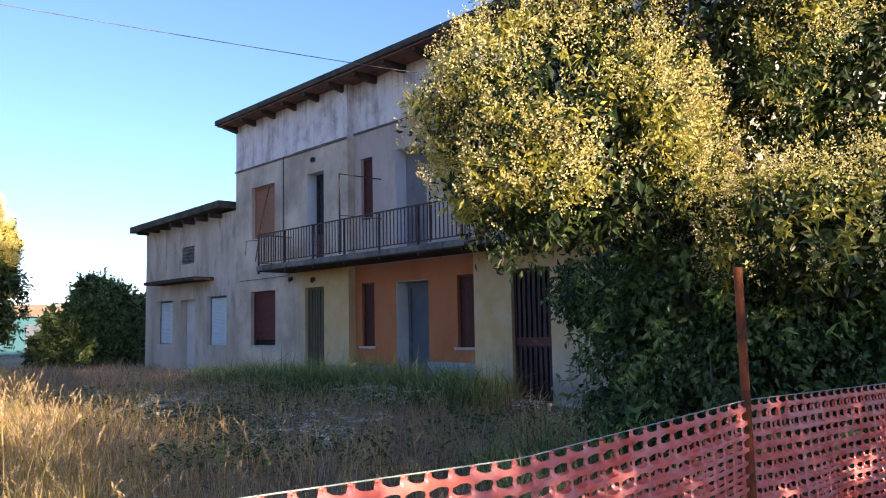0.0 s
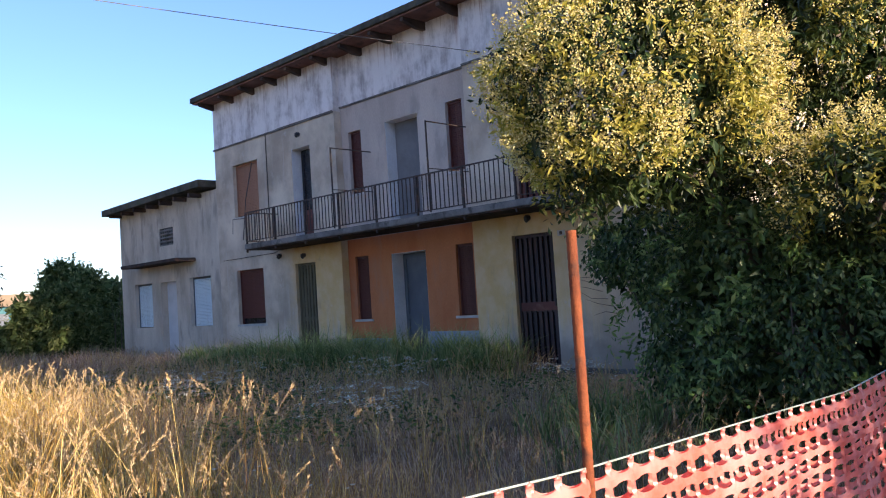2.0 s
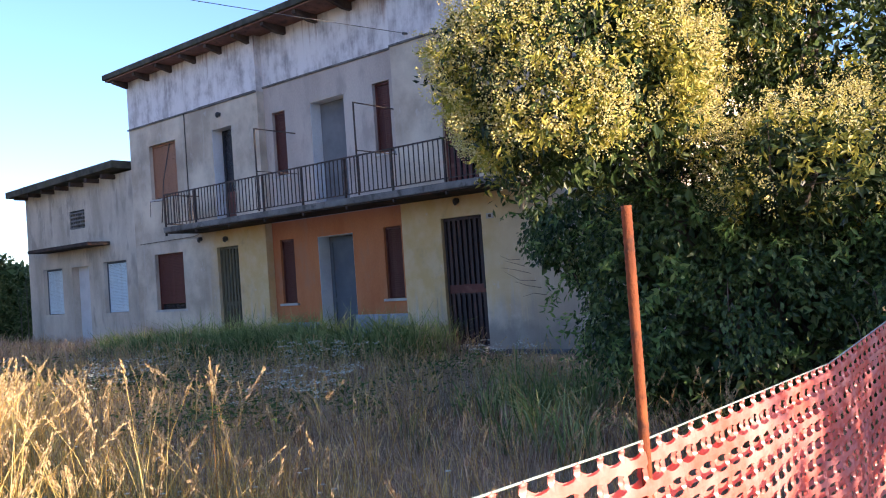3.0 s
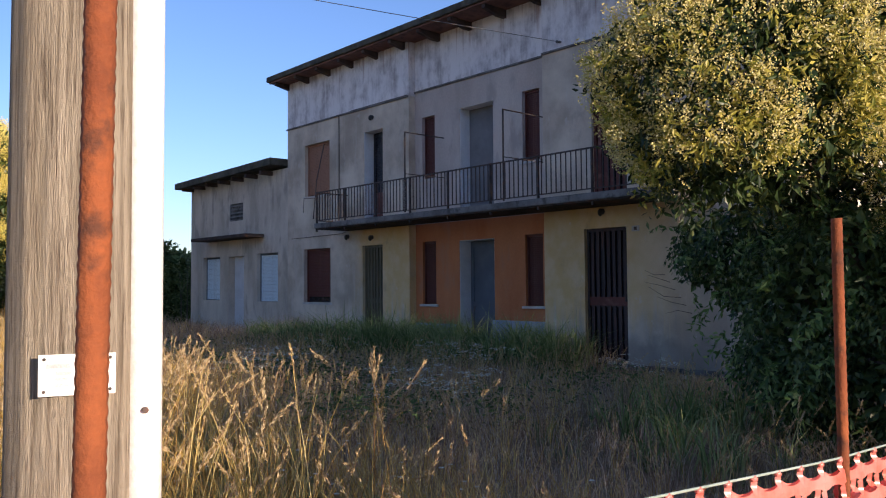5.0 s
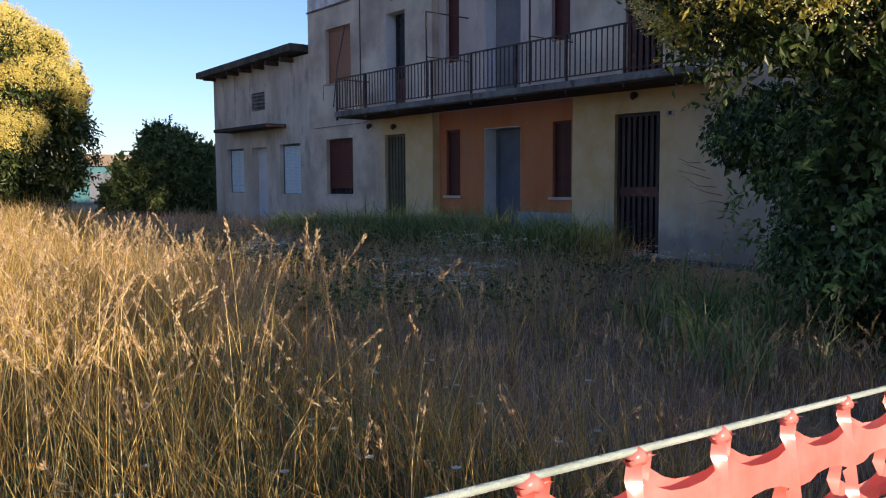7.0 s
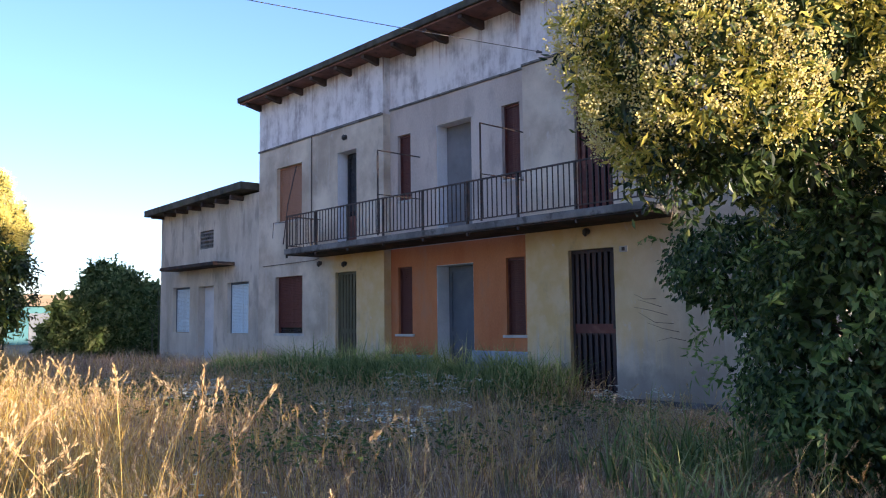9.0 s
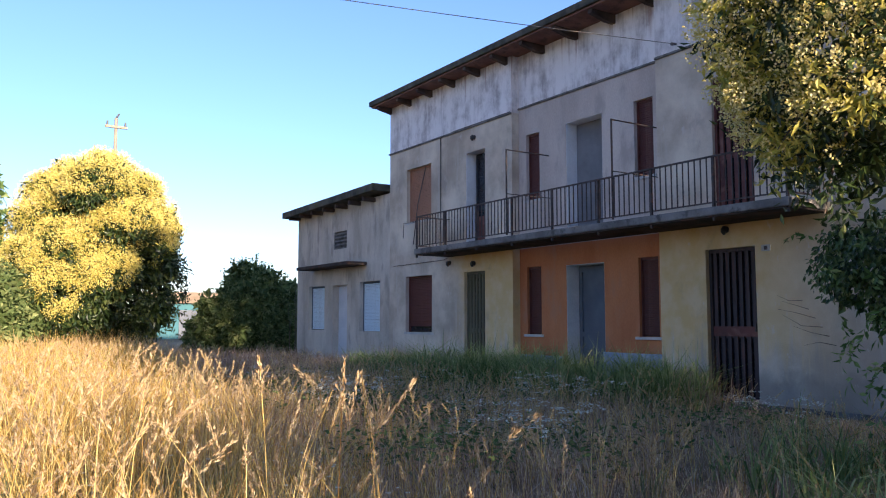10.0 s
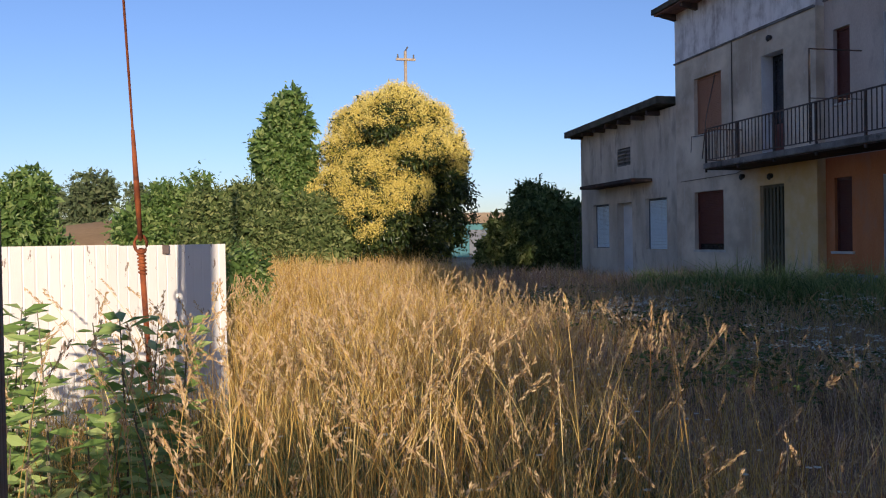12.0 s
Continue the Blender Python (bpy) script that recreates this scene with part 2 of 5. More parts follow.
DARK_LEAF = leafy("dark_bush_leaf", [(0.0, (0.045, 0.075, 0.022)), (0.6, (0.12, 0.17, 0.055)), (1.0, (0.27, 0.31, 0.12))], 0.6, 0.3, 0.2)
FRESH_LEAF = leafy("fresh_green_leaf", [(0.0, (0.06, 0.12, 0.03)), (0.6, (0.16, 0.27, 0.07)), (1.0, (0.34, 0.43, 0.15))], 0.45, 0.5)
LAUREL = leafy("laurel_leaf", [(0.0, (0.12, 0.22, 0.05)), (0.6, (0.25, 0.38, 0.10)), (1.0, (0.44, 0.54, 0.20))], 0.38, 0.4)
# Distance haze is put into these paler, low-contrast leaf tints.
FAR_LEAF = leafy("far_haze_leaf", [(0.0, (0.06, 0.09, 0.045)), (0.6, (0.11, 0.15, 0.07)), (1.0, (0.18, 0.21, 0.11))], 0.8, 0.3, 0.15)
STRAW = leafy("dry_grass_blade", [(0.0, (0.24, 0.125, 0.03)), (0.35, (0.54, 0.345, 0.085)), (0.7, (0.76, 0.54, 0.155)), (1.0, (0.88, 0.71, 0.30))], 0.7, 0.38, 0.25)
TUFT = leafy("coarse_green_blade", [(0.0, (0.07, 0.125, 0.035)), (0.5, (0.20, 0.28, 0.085)), (1.0, (0.46, 0.50, 0.22))], 0.5, 0.42)
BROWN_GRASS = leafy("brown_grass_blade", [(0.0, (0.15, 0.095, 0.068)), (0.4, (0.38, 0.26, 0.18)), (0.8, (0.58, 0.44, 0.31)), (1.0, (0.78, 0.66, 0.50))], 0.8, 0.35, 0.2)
WEED = leafy("weed_leaf", [(0.0, (0.05, 0.085, 0.03)), (0.6, (0.10, 0.155, 0.05)), (1.0, (0.18, 0.24, 0.085))], 0.7, 0.3, 0.12)
GREEN_GRASS = leafy("green_grass_blade", [(0.0, (0.05, 0.085, 0.03)), (0.5, (0.14, 0.19, 0.07)), (1.0, (0.36, 0.38, 0.18))], 0.55, 0.35)
EAR = leafy("grass_ear", [(0.0, (0.38, 0.25, 0.12)), (1.0, (0.66, 0.52, 0.30))], 0.8, 0.35, 0.2)
UMBEL = leafy("white_umbel", [(0.0, (0.58, 0.60, 0.50)), (1.0, (0.80, 0.80, 0.70))], 0.8, 0.3, 0.1)
BARK = surface("grey_bark", (0.07, 0.055, 0.045), (0.16, 0.13, 0.10), 0.95, 5.0, 40, (1, 1, 0.3))


def ground_material():
    m, nt, b = tree_nodes("dry_earth")
    big, mid, fine = noise_of(nt, 0.25), noise_of(nt, 2.2), noise_of(nt, 35.0)
    col = mixc(nt, step(nt, big, 0.4, 0.6), (0.30, 0.215, 0.13), (0.45, 0.335, 0.20))
    col = mixc(nt, maths(nt, "MULTIPLY", step(nt, mid, 0.55, 0.72), 0.5), col, (0.13, 0.13, 0.06))
    col = mixc(nt, 0.5, col, ramp(nt, fine, [(0.2, (0.3, 0.3, 0.3)), (0.8, (1.0, 1.0, 1.0))]), "MULTIPLY")
    nt.links.new(col, b.inputs["Base Color"])
    b.inputs["Roughness"].default_value = 1.0
    b.inputs["Specular IOR Level"].default_value = 0.1
    bump(nt, b, maths(nt, "ADD", fine, mid), 0.6, 0.03)
    return m


EARTH = ground_material()


def net_material():
    m, nt, b = tree_nodes("orange_net_plastic")
    n = noise_of(nt, 9.0)
    col = mixc(nt, step(nt, n, 0.3, 0.7), (0.78, 0.15, 0.10), (0.83, 0.35, 0.31))
    nt.links.new(col, b.inputs["Base Color"])
    b.inputs["Roughness"].default_value = 0.27
    b.inputs["Specular IOR Level"].default_value = 0.65
    tr = nt.nodes.new("ShaderNodeBsdfTranslucent")
    nt.links.new(col, tr.inputs[0])
    mx = node(nt, "ShaderNodeMixShader", i0=0.3)
    nt.links.new(b.outputs[0], mx.inputs[1])
    nt.links.new(tr.outputs[0], mx.inputs[2])
    nt.links.new(mx.outputs[0], nt.nodes["Material Output"].inputs[0])
    return m


NET = net_material()

# ---- ground ----
def height(x, y):
    return 0.035 * np.sin(x * 0.9 + 1.3) * np.cos(y * 0.7) + 0.02 * np.sin(x * 2.3 + y * 1.9)


def make_ground():
    near = np.linspace(-14, 40, 109)
    xs = np.concatenate([[-2500, -600, -150, -50], near - 10, [50, 150, 600, 2500]])
    ys = np.concatenate([[-2500, -600, -150, -50], near - 4, [60, 150, 600, 2500]])
    gx, gy = np.meshgrid(xs, ys, indexing="ij")
    gz = np.where((np.abs(gx) < 30) & (gy > -18) & (gy < 40), height(gx, gy), 0.0)
    v = np.stack([gx, gy, gz], -1).reshape(-1, 3)
    n = len(ys)
    f = [(i * n + j, (i + 1) * n + j, (i + 1) * n + j + 1, i * n + j + 1) for i in range(len(xs) - 1) for j in range(n - 1)]
    tagged(mesh_object("ground", v, f, EARTH), "dry earth yard overgrown with grass", "ground", kind="structure")


make_ground()

# ---- the house ----
def pierced_wall(name, y0, y1, z0, z1, x0, x1, openings, material, parent, label=""):
    """A wall between x0 (outer face) and x1 with rectangular openings (ya, yb, za, zb) cut right through."""
    ys = sorted({y0, y1, *[v for o in openings for v in o[:2] if y0 < v < y1]})
    zs = sorted({z0, z1, *[v for o in openings for v in o[2:] if z0 < v < z1]})
    solid = {}
    for i in range(len(ys) - 1):
        for j in range(len(zs) - 1):
            cy, cz = (ys[i] + ys[i + 1]) / 2, (zs[j] + zs[j + 1]) / 2
            solid[i, j] = not any(o[0] < cy < o[1] and o[2] < cz < o[3] for o in openings)
    bm = bmesh.new()
    got = {}

    def v(x, i, j):
        if (x, i, j) not in got:
            got[x, i, j] = bm.verts.new((x, ys[i], zs[j]))
        return got[x, i, j]
    for (i, j), s in solid.items():
        if not s:
            continue
        bm.faces.new((v(x0, i, j), v(x0, i, j + 1), v(x0, i + 1, j + 1), v(x0, i + 1, j)))
        bm.faces.new((v(x1, i, j), v(x1, i + 1, j), v(x1, i + 1, j + 1), v(x1, i, j + 1)))
        for di, dj, a, c in ((-1, 0, (i, j), (i, j + 1)), (1, 0, (i + 1, j), (i + 1, j + 1)), (0, -1, (i, j), (i + 1, j)), (0, 1, (i, j + 1), (i + 1, j + 1))):
            if not solid.get((i + di, j + dj), False):
                bm.faces.new((v(x0, *a), v(x1, *a), v(x1, *c), v(x0, *c)))
    return part(name, bm, material, parent, label)


WALL_X, BAY_X, Y_FAR, Y_NEAR = 10.0, 10.2, 21.15, 6.0
EAVE_Z = 7.32

house = empty("farmhouse", 0, 0, 0, "abandoned two-storey farmhouse with peeling grey, yellow and orange plaster", "house")


def slatted_shutter(y0, y1, z0, z1, x, material, name="window", sill=True, lift=0.0, parent=None, pitch=0.042, frame_material=None, sill_material=None):
    """A rolled-down shutter of many slats in a frame, over a stone sill."""
    w = part(name, box(x + 0.06, x + 0.12, y0 + 0.004, y1 - 0.004, z0 + 0.004, z1 - 0.004), DARK_BACKING, parent or house)
    bm = bmesh.new()
    add_box(bm, x + 0.0, x + 0.055, y0 + 0.002, y0 + 0.035, z0, z1 - 0.002)
    add_box(bm, x + 0.0, x + 0.055, y1 - 0.035, y1 - 0.002, z0, z1 - 0.002)
    add_box(bm, x + 0.0, x + 0.055, y0 + 0.035, y1 - 0.035, z1 - 0.05, z1 - 0.002)
    part("frame", bm, frame_material or material, w)
    n = int((z1 - z0 - 0.06 - lift) / pitch)
    first = None
    for k in range(n):
        za = z1 - 0.055 - (k + 1) * pitch
        if first is None:
            bm = bmesh.new()
            vs = [bm.verts.new(p) for p in ((x + 0.03, y0 + 0.036, 0.0), (x + 0.022, y0 + 0.036, 0.006), (x + 0.022, y0 + 0.036, pitch - 0.006), (x + 0.03, y0 + 0.036, pitch - 0.003),
                                            (x + 0.03, y1 - 0.036, 0.0), (x + 0.022, y1 - 0.036, 0.006), (x + 0.022, y1 - 0.036, pitch - 0.006), (x + 0.03, y1 - 0.036, pitch - 0.003))]
            for a in range(4):
                bm.faces.new((vs[a], vs[(a + 1) % 4], vs[4 + (a + 1) % 4], vs[4 + a]))
            bm.faces.new(vs[:4])
            bm.faces.new(vs[4:])
            first = part("slat", bm, material, w)
            ob = first
        else:
            ob = new("slat", first.data)
            ob.parent = w
        ob.location = (0.0, 0.0, za)
    if sill:
        part("sill", box(x - 0.11, x + 0.06, y0 - 0.07, y1 + 0.07, z0 - 0.055, z0 - 0.002, bevel=0.006), sill_material or SILL, w, "weathered stone sill")
    return w


def barred_door(y0, y1, z0, z1, x, material, n, parent=None, backing=DARK_BACKING, panel=None):
    """A tall door of upright boards with gaps, in a frame."""
    # Near-black sheet stands in for the unlit inside between the boards.
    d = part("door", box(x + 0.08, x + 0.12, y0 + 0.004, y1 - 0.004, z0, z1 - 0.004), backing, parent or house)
    bm = bmesh.new()
    add_box(bm, x + 0.0, x + 0.08, y0 + 0.003, y0 + 0.05, z0, z1 - 0.003)
    add_box(bm, x + 0.0, x + 0.08, y1 - 0.05, y1 - 0.003, z0, z1 - 0.003)
    add_box(bm, x + 0.0, x + 0.08, y0 + 0.05, y1 - 0.05, z1 - 0.06, z1 - 0.003)
    add_box(bm, x + 0.035, x + 0.075, y0 + 0.05, y1 - 0.05, z0 + 0.95, z0 + 1.05)
    part("frame", bm, material, d)
    w = (y1 - y0 - 0.1) / n
    for k in range(n):
        ya = y0 + 0.05 + k * w
        part("board", box(x + 0.02, x + 0.05, ya + 0.22 * w, ya + 0.78 * w, z0 + 0.02, z1 - 0.062, jitter=0.003), material, d)
    if panel:
        part("cross_board", box(x + 0.002, x + 0.019, y0 + 0.055, y1 - 0.055, z0 + 0.98, z0 + 1.14, jitter=0.002), panel, d, "dark red cross board")
    part("handle", box(x - 0.03, x + 0.02, y0 + 0.06, y0 + 0.09, z0 + 1.06, z0 + 1.2, bevel=0.005), RAIL, d, "small iron handle")
    return d


# openings (ya, yb, za, zb)
LW1, LD1 = (18.95, 20.26, 1.05, 2.52), (16.66, 17.50, 0.12, 2.51)
UW1, UD1 = (18.99, 20.22, 3.98, 5.42), (16.64, 17.42, 3.07, 5.40)
LW2, LD2, LW3 = (14.89, 15.37, 1.06, 2.52), (13.00, 14.10, 0.12, 2.49), (11.63, 12.11, 1.06, 2.52)
UW2, UD2, UW3 = (14.91, 15.36, 3.99, 5.46), (13.00, 14.06, 3.07, 5.47), (11.68, 12.15, 4.03, 5.49)
LD3, UD3 = (9.48, 10.43, 0.12, 2.53), (9.45, 10.22, 3.07, 5.40)
pierced_wall("wall", 15.62, Y_FAR, 0.0, EAVE_Z, WALL_X, 10.34, [LW1, LD1, UW1, UD1], PLASTER, house)
pierced_wall("wall", Y_NEAR, 11.42, 0.0, EAVE_Z, WALL_X, 10.34, [LD3, UD3], PLASTER, house)
pierced_wall("wall", 11.42, 15.62, 0.0, 2.93, BAY_X, 10.54, [LW2, LD2, LW3], ORANGE, house, "faded orange plaster wall")
pierced_wall("wall", 11.42, 15.62, 2.93, 6.10, BAY_X, 10.54, [UW2, UD2, UW3], BAY_PLASTER, house, "lilac-grey plaster wall")
pierced_wall("wall", 11.42, 15.62, 6.10, EAVE_Z, BAY_X, 10.54, [], PLASTER, house, "whitewashed stained frieze")
part("wall", box(10.34, 19.0, Y_FAR - 0.3, Y_FAR, 0, EAVE_Z), GREY_PLASTER, house)
part("wall", box(10.34, 19.0, Y_NEAR, Y_NEAR + 0.3, 0, EAVE_Z), GREY_PLASTER, house)
part("wall", box(18.7, 19.0, Y_NEAR + 0.3, Y_FAR - 0.3, 0, EAVE_Z), GREY_PLASTER, house)
part("floor_slab", box(10.56, 18.7, Y_NEAR + 0.3, Y_FAR - 0.3, 2.9, 3.05), CONCRETE, house)
part("plinth", box(BAY_X - 0.03, BAY_X - 0.002, 11.43, 13.05, 0.0, 0.75, bevel=0.008), BLUE_PLINTH, house, "chipped pale blue plinth")
part("plinth", box(BAY_X - 0.03, BAY_X - 0.002, 14.2, 15.60, 0.0, 0.62, bevel=0.008), BLUE_PLINTH, house, "chipped pale blue plinth")
part("plinth", box(WALL_X - 0.05, WALL_X - 0.002, 6.0, 9.5, -0.05, 0.07, bevel=0.01), CONCRETE, house)
# string course under the frieze
for a, b, x, z in ((15.62, Y_FAR + 0.03, WALL_X, 5.98), (11.42, 15.62, BAY_X, 6.08), (Y_NEAR - 0.03, 11.42, WALL_X, 6.05)):
    part("string_course", box(x - 0.035, x - 0.002, a, b, z, z + 0.045, bevel=0.008), CONCRETE, house, "thin projecting string course")
# eaves: soffit, roof edge, brackets
part("soffit", box(9.52, 10.5, Y_NEAR - 0.3, Y_FAR + 0.24, EAVE_Z + 0.002, EAVE_Z + 0.04), SOFFIT, house, "reddish stained soffit")
bm = bmesh.new()
add_box(bm, 9.46, 19.3, Y_NEAR - 0.35, Y_FAR + 0.29, EAVE_Z + 0.042, EAVE_Z + 0.19, bevel=0.02)
part("roof", bm, ROOF, house, "flat concrete roof edge, dark with moss")
yb = Y_FAR + 0.02
while yb > Y_NEAR:
    bm = bmesh.new()
    prof = [(10.3, EAVE_Z), (9.56, EAVE_Z), (9.56, EAVE_Z - 0.08), (9.98, EAVE_Z - 0.17), (10.3, EAVE_Z - 0.17)]
    for side in (0, 1):
        vs = [bm.verts.new((x, yb - 0.10 * side - 0.02, z)) for x, z in prof]
        bm.faces.new(vs)
    bm.verts.ensure_lookup_table()
    for k in range(5):
        bm.faces.new((bm.verts[k], bm.verts[(k + 1) % 5], bm.verts[5 + (k + 1) % 5], bm.verts[5 + k]))
    part("eave_bracket", bm, EAVE_WOOD, house)
    yb -= 1.06

# windows and doors of the house
slatted_shutter(*LW1, WALL_X + 0.10, SHUTTER, lift=0.14)
slatted_shutter(*UW1, WALL_X + 0.10, TAN_SHUTTER)
slatted_shutter(*LW2, BAY_X + 0.06, SHUTTER)
slatted_shutter(*LW3, BAY_X + 0.06, SHUTTER)
slatted_shutter(*UW2, BAY_X + 0.08, SHUTTER)
slatted_shutter(*UW3, BAY_X + 0.08, SHUTTER)
barred_door(*LD1, WALL_X + 0.08, GREEN_WOOD, 6)
barred_door(*LD3, WALL_X + 0.08, DARK_WOOD, 7, panel=SHUTTER)
barred_door(*UD3, WALL_X + 0.06, SHUTTER, 5)


def niche(y0, y1, z0, z1, x, depth, door_material, label, framed=True):
    """A deep doorway with pale reveals and a plain door at its back."""
    n = part("doorway", box(x + depth, x + depth + 0.05, y0, y1, z0, z1), door_material, house, label)
    bm = bmesh.new()
    add_box(bm, x + 0.01, x + depth, y0 - 0.01, y0 + 0.012, z0, z1)
    add_box(bm, x + 0.01, x + depth, y1 - 0.012, y1 + 0.01, z0, z1)
    add_box(bm, x + 0.01, x + depth, y0 + 0.012, y1 - 0.012, z1 - 0.012, z1 + 0.01)
    part("reveal", bm, PALE_PLASTER, n, "pale plastered reveal")
    if not framed:
        return n
    bm = bmesh.new()
    for a, b, c, d in ((y0 + 0.05, y0 + 0.13, z0, z1 - 0.05), (y1 - 0.13, y1 - 0.05, z0, z1 - 0.05), (y0 + 0.13, y1 - 0.13, z1 - 0.14, z1 - 0.05), (y0 + 0.13, y1 - 0.13, z0 + 0.9, z0 + 1.0)):
        add_box(bm, x + depth - 0.03, x + depth - 0.001, a, b, c, d)
    part("frame", bm, door_material, n)
    return n


niche(*LD2, BAY_X, 0.34, GREY_DOOR, "blue-grey wooden door set deep in a pale reveal")
niche(*UD2, BAY_X, 0.30, NICHE, "walled-up doorway in a pale reveal", framed=False)
niche(*UD1, WALL_X, 0.30, DARK_BACKING, "narrow dark balcony door in a pale reveal")
part("lower_panel", box(WALL_X + 0.25, WALL_X + 0.29, 16.70, 17.36, 3.08, 3.85, bevel=0.01), SHUTTER, house, "red lower panel of the balcony door")
part("threshold", box(BAY_X - 0.25, BAY_X + 0.3, 13.0, 14.2, -0.05, 0.12, bevel=0.01), CONCRETE, house)
part("threshold", box(WALL_X - 0.2, WALL_X + 0.3, 16.65, 17.6, -0.05, 0.12, bevel=0.01), CONCRETE, house)
part("threshold", box(WALL_X - 0.2, WALL_X + 0.3, 9.5, 10.6, -0.05, 0.12, bevel=0.01), CONCRETE, house)

# balcony
B_X, B_FAR, B_NEAR = 9.0, 18.19, 8.2
balcony = part("balcony_slab", box(B_X, 9.998, B_NEAR, B_FAR, 2.94, 3.07, bevel=0.02), CONCRETE, house, "stained concrete balcony slab")
RAIL_Z = 3.86


def bar(x0, x1, y0, y1, z0, z1, name="rail"):
    return part(name, box(x0, x1, y0, y1, z0, z1), RAIL, balcony)


bar(B_X + 0.03, B_X + 0.07, B_NEAR + 0.03, B_FAR - 0.03, RAIL_Z - 0.025, RAIL_Z, "handrail")
bar(B_X + 0.035, B_X + 0.065, B_NEAR + 0.03, B_FAR - 0.03, 3.13, 3.15)
# Thin sheet under the slab that paints the shade there.
part("slab_underside", box(B_X + 0.03, 9.996, B_NEAR + 0.03, B_FAR - 0.03, 2.915, 2.938), SHADE_CONCRETE, balcony, "stained underside with its shade in the dark colour")
for y in (B_FAR - 0.06, B_NEAR + 0.03):
    bar(B_X + 0.07, 10.0, y, y + 0.03, RAIL_Z - 0.025, RAIL_Z, "handrail")
    bar(B_X + 0.07, 10.0, y, y + 0.03, 3.13, 3.15)
    for k in range(9):
        bar(B_X + 0.11 + k * 0.1, B_X + 0.124 + k * 0.1, y + 0.006, y + 0.02, 3.15, RAIL_Z - 0.025, "baluster")
first = part("baluster", box(-0.008, 0.008, -0.008, 0.008, 3.151, RAIL_Z - 0.026), RAIL, balcony)
first.location = (B_X + 0.05, B_NEAR + 0.14, 0)
y, k = B_NEAR + 0.14 + 0.115, 1
while y < B_FAR - 0.1:
    ob = new("baluster", first.data)
    ob.parent, ob.location = balcony, (B_X + 0.05, y, 0)
    y += 0.115
for y in np.linspace(B_NEAR + 0.05, B_FAR - 0.05, 9):
    bar(B_X + 0.03, B_X + 0.07, y - 0.018, y + 0.018, 2.86, RAIL_Z, "post")
# clothes-line frames
for y in (14.6, 11.6):
    part("line_post", tube([(B_X + 0.05, y, 3.1), (B_X + 0.05, y, 4.88)], 0.019, 6), RAIL, balcony)
    part("line_arm", tube([(B_X + 0.05, y, 4.87), (10.2, y, 4.87)], 0.013, 6), RAIL, balcony)
    part("line_stay", tube([(B_X + 0.05, y, 3.95), (10.2, y - 0.02, 3.95)], 0.009, 6), RAIL, balcony)

# ---- the annex ----
annex = empty("annex", 0, 0, 0, "low grey plaster annex with blue shutters", "house")
A_FAR = 27.6
AW1, AD, AW2 = (25.4, 26.64, 1.05, 2.47), (23.78, 24.8, 0.1, 2.45), (21.7, 22.95, 1.04, 2.49)
VENT = (23.85, 24.75, 3.58, 4.13)
pierced_wall("wall", Y_FAR + 0.004, A_FAR, 0, 4.92, WALL_X + 0.004, 10.34, [AW1, AD, AW2, VENT], GREY_PLASTER, annex)
part("wall", box(10.34, 16.0, A_FAR - 0.3, A_FAR, 0, 4.92), GREY_PLASTER, annex)
part("wall", box(15.7, 16.0, Y_FAR + 0.01, A_FAR - 0.3, 0, 4.92), GREY_PLASTER, annex)
# Dark frames and sills paint the recess shadow round the blue shutters.
for o in (AW1, AW2):
    slatted_shutter(*o, WALL_X + 0.12, BLUE_SHUTTER, parent=annex, frame_material=GREY_DOOR, sill_material=CONCRETE)
d = part("door", box(WALL_X + 0.22, WALL_X + 0.27, AD[0], AD[1], AD[2], AD[3]), WHITE_DOOR, annex, "greyed white door")
part("panel", box(WALL_X + 0.205, WALL_X + 0.218, AD[0] + 0.15, AD[1] - 0.15, 0.3, 1.1, bevel=0.004), WHITE_DOOR, d)
part("panel", box(WALL_X + 0.205, WALL_X + 0.218, AD[0] + 0.15, AD[1] - 0.15, 1.3, 2.2, bevel=0.004), WHITE_DOOR, d)
bm = bmesh.new()
for k in range(5):
    z = VENT[2] + 0.115 * k
    add_box(bm, WALL_X + 0.02, WALL_X + 0.12, VENT[0], VENT[1], z, z + 0.045)
for k in range(7):
    y = VENT[0] + 0.145 * k
    add_box(bm, WALL_X + 0.03, WALL_X + 0.12, y, y + 0.04, VENT[2], VENT[3])
part("vent_grille", bm, CONCRETE, annex, "brick vent grille with dark gaps")
# Near-black sheet for the darkness of the hollow behind the grille.
part("vent_back", box(WALL_X + 0.2, WALL_X + 0.22, VENT[0], VENT[1], VENT[2], VENT[3]), DARK_BACKING, annex)
# The canopy takes the same shade-darkened concrete.
part("canopy", box(9.35, 9.998, 22.5, 26.2, 2.97, 3.07, bevel=0.015), SHADE_CONCRETE, annex, "thin concrete canopy over the door")
bm = bmesh.new()
vs = [bm.verts.new(p) for p in ((9.55, 21.36, 5.0), (9.5, A_FAR + 0.25, 4.86), (16.2, A_FAR + 0.25, 4.86), (16.2, 21.36, 5.0), (9.55, 21.36, 5.2), (9.5, A_FAR + 0.25, 5.06), (16.2, A_FAR + 0.35, 5.05), (16.2, 21.36, 5.2))]
for f in ((0, 1, 2, 3), (4, 5, 6, 7), (0, 1, 5, 4), (1, 2, 6, 5), (2, 3, 7, 6), (3, 0, 4, 7)):
    bm.faces.new([vs[k] for k in f])
part("roof", bm, ROOF, annex, "mossy concrete roof slab")
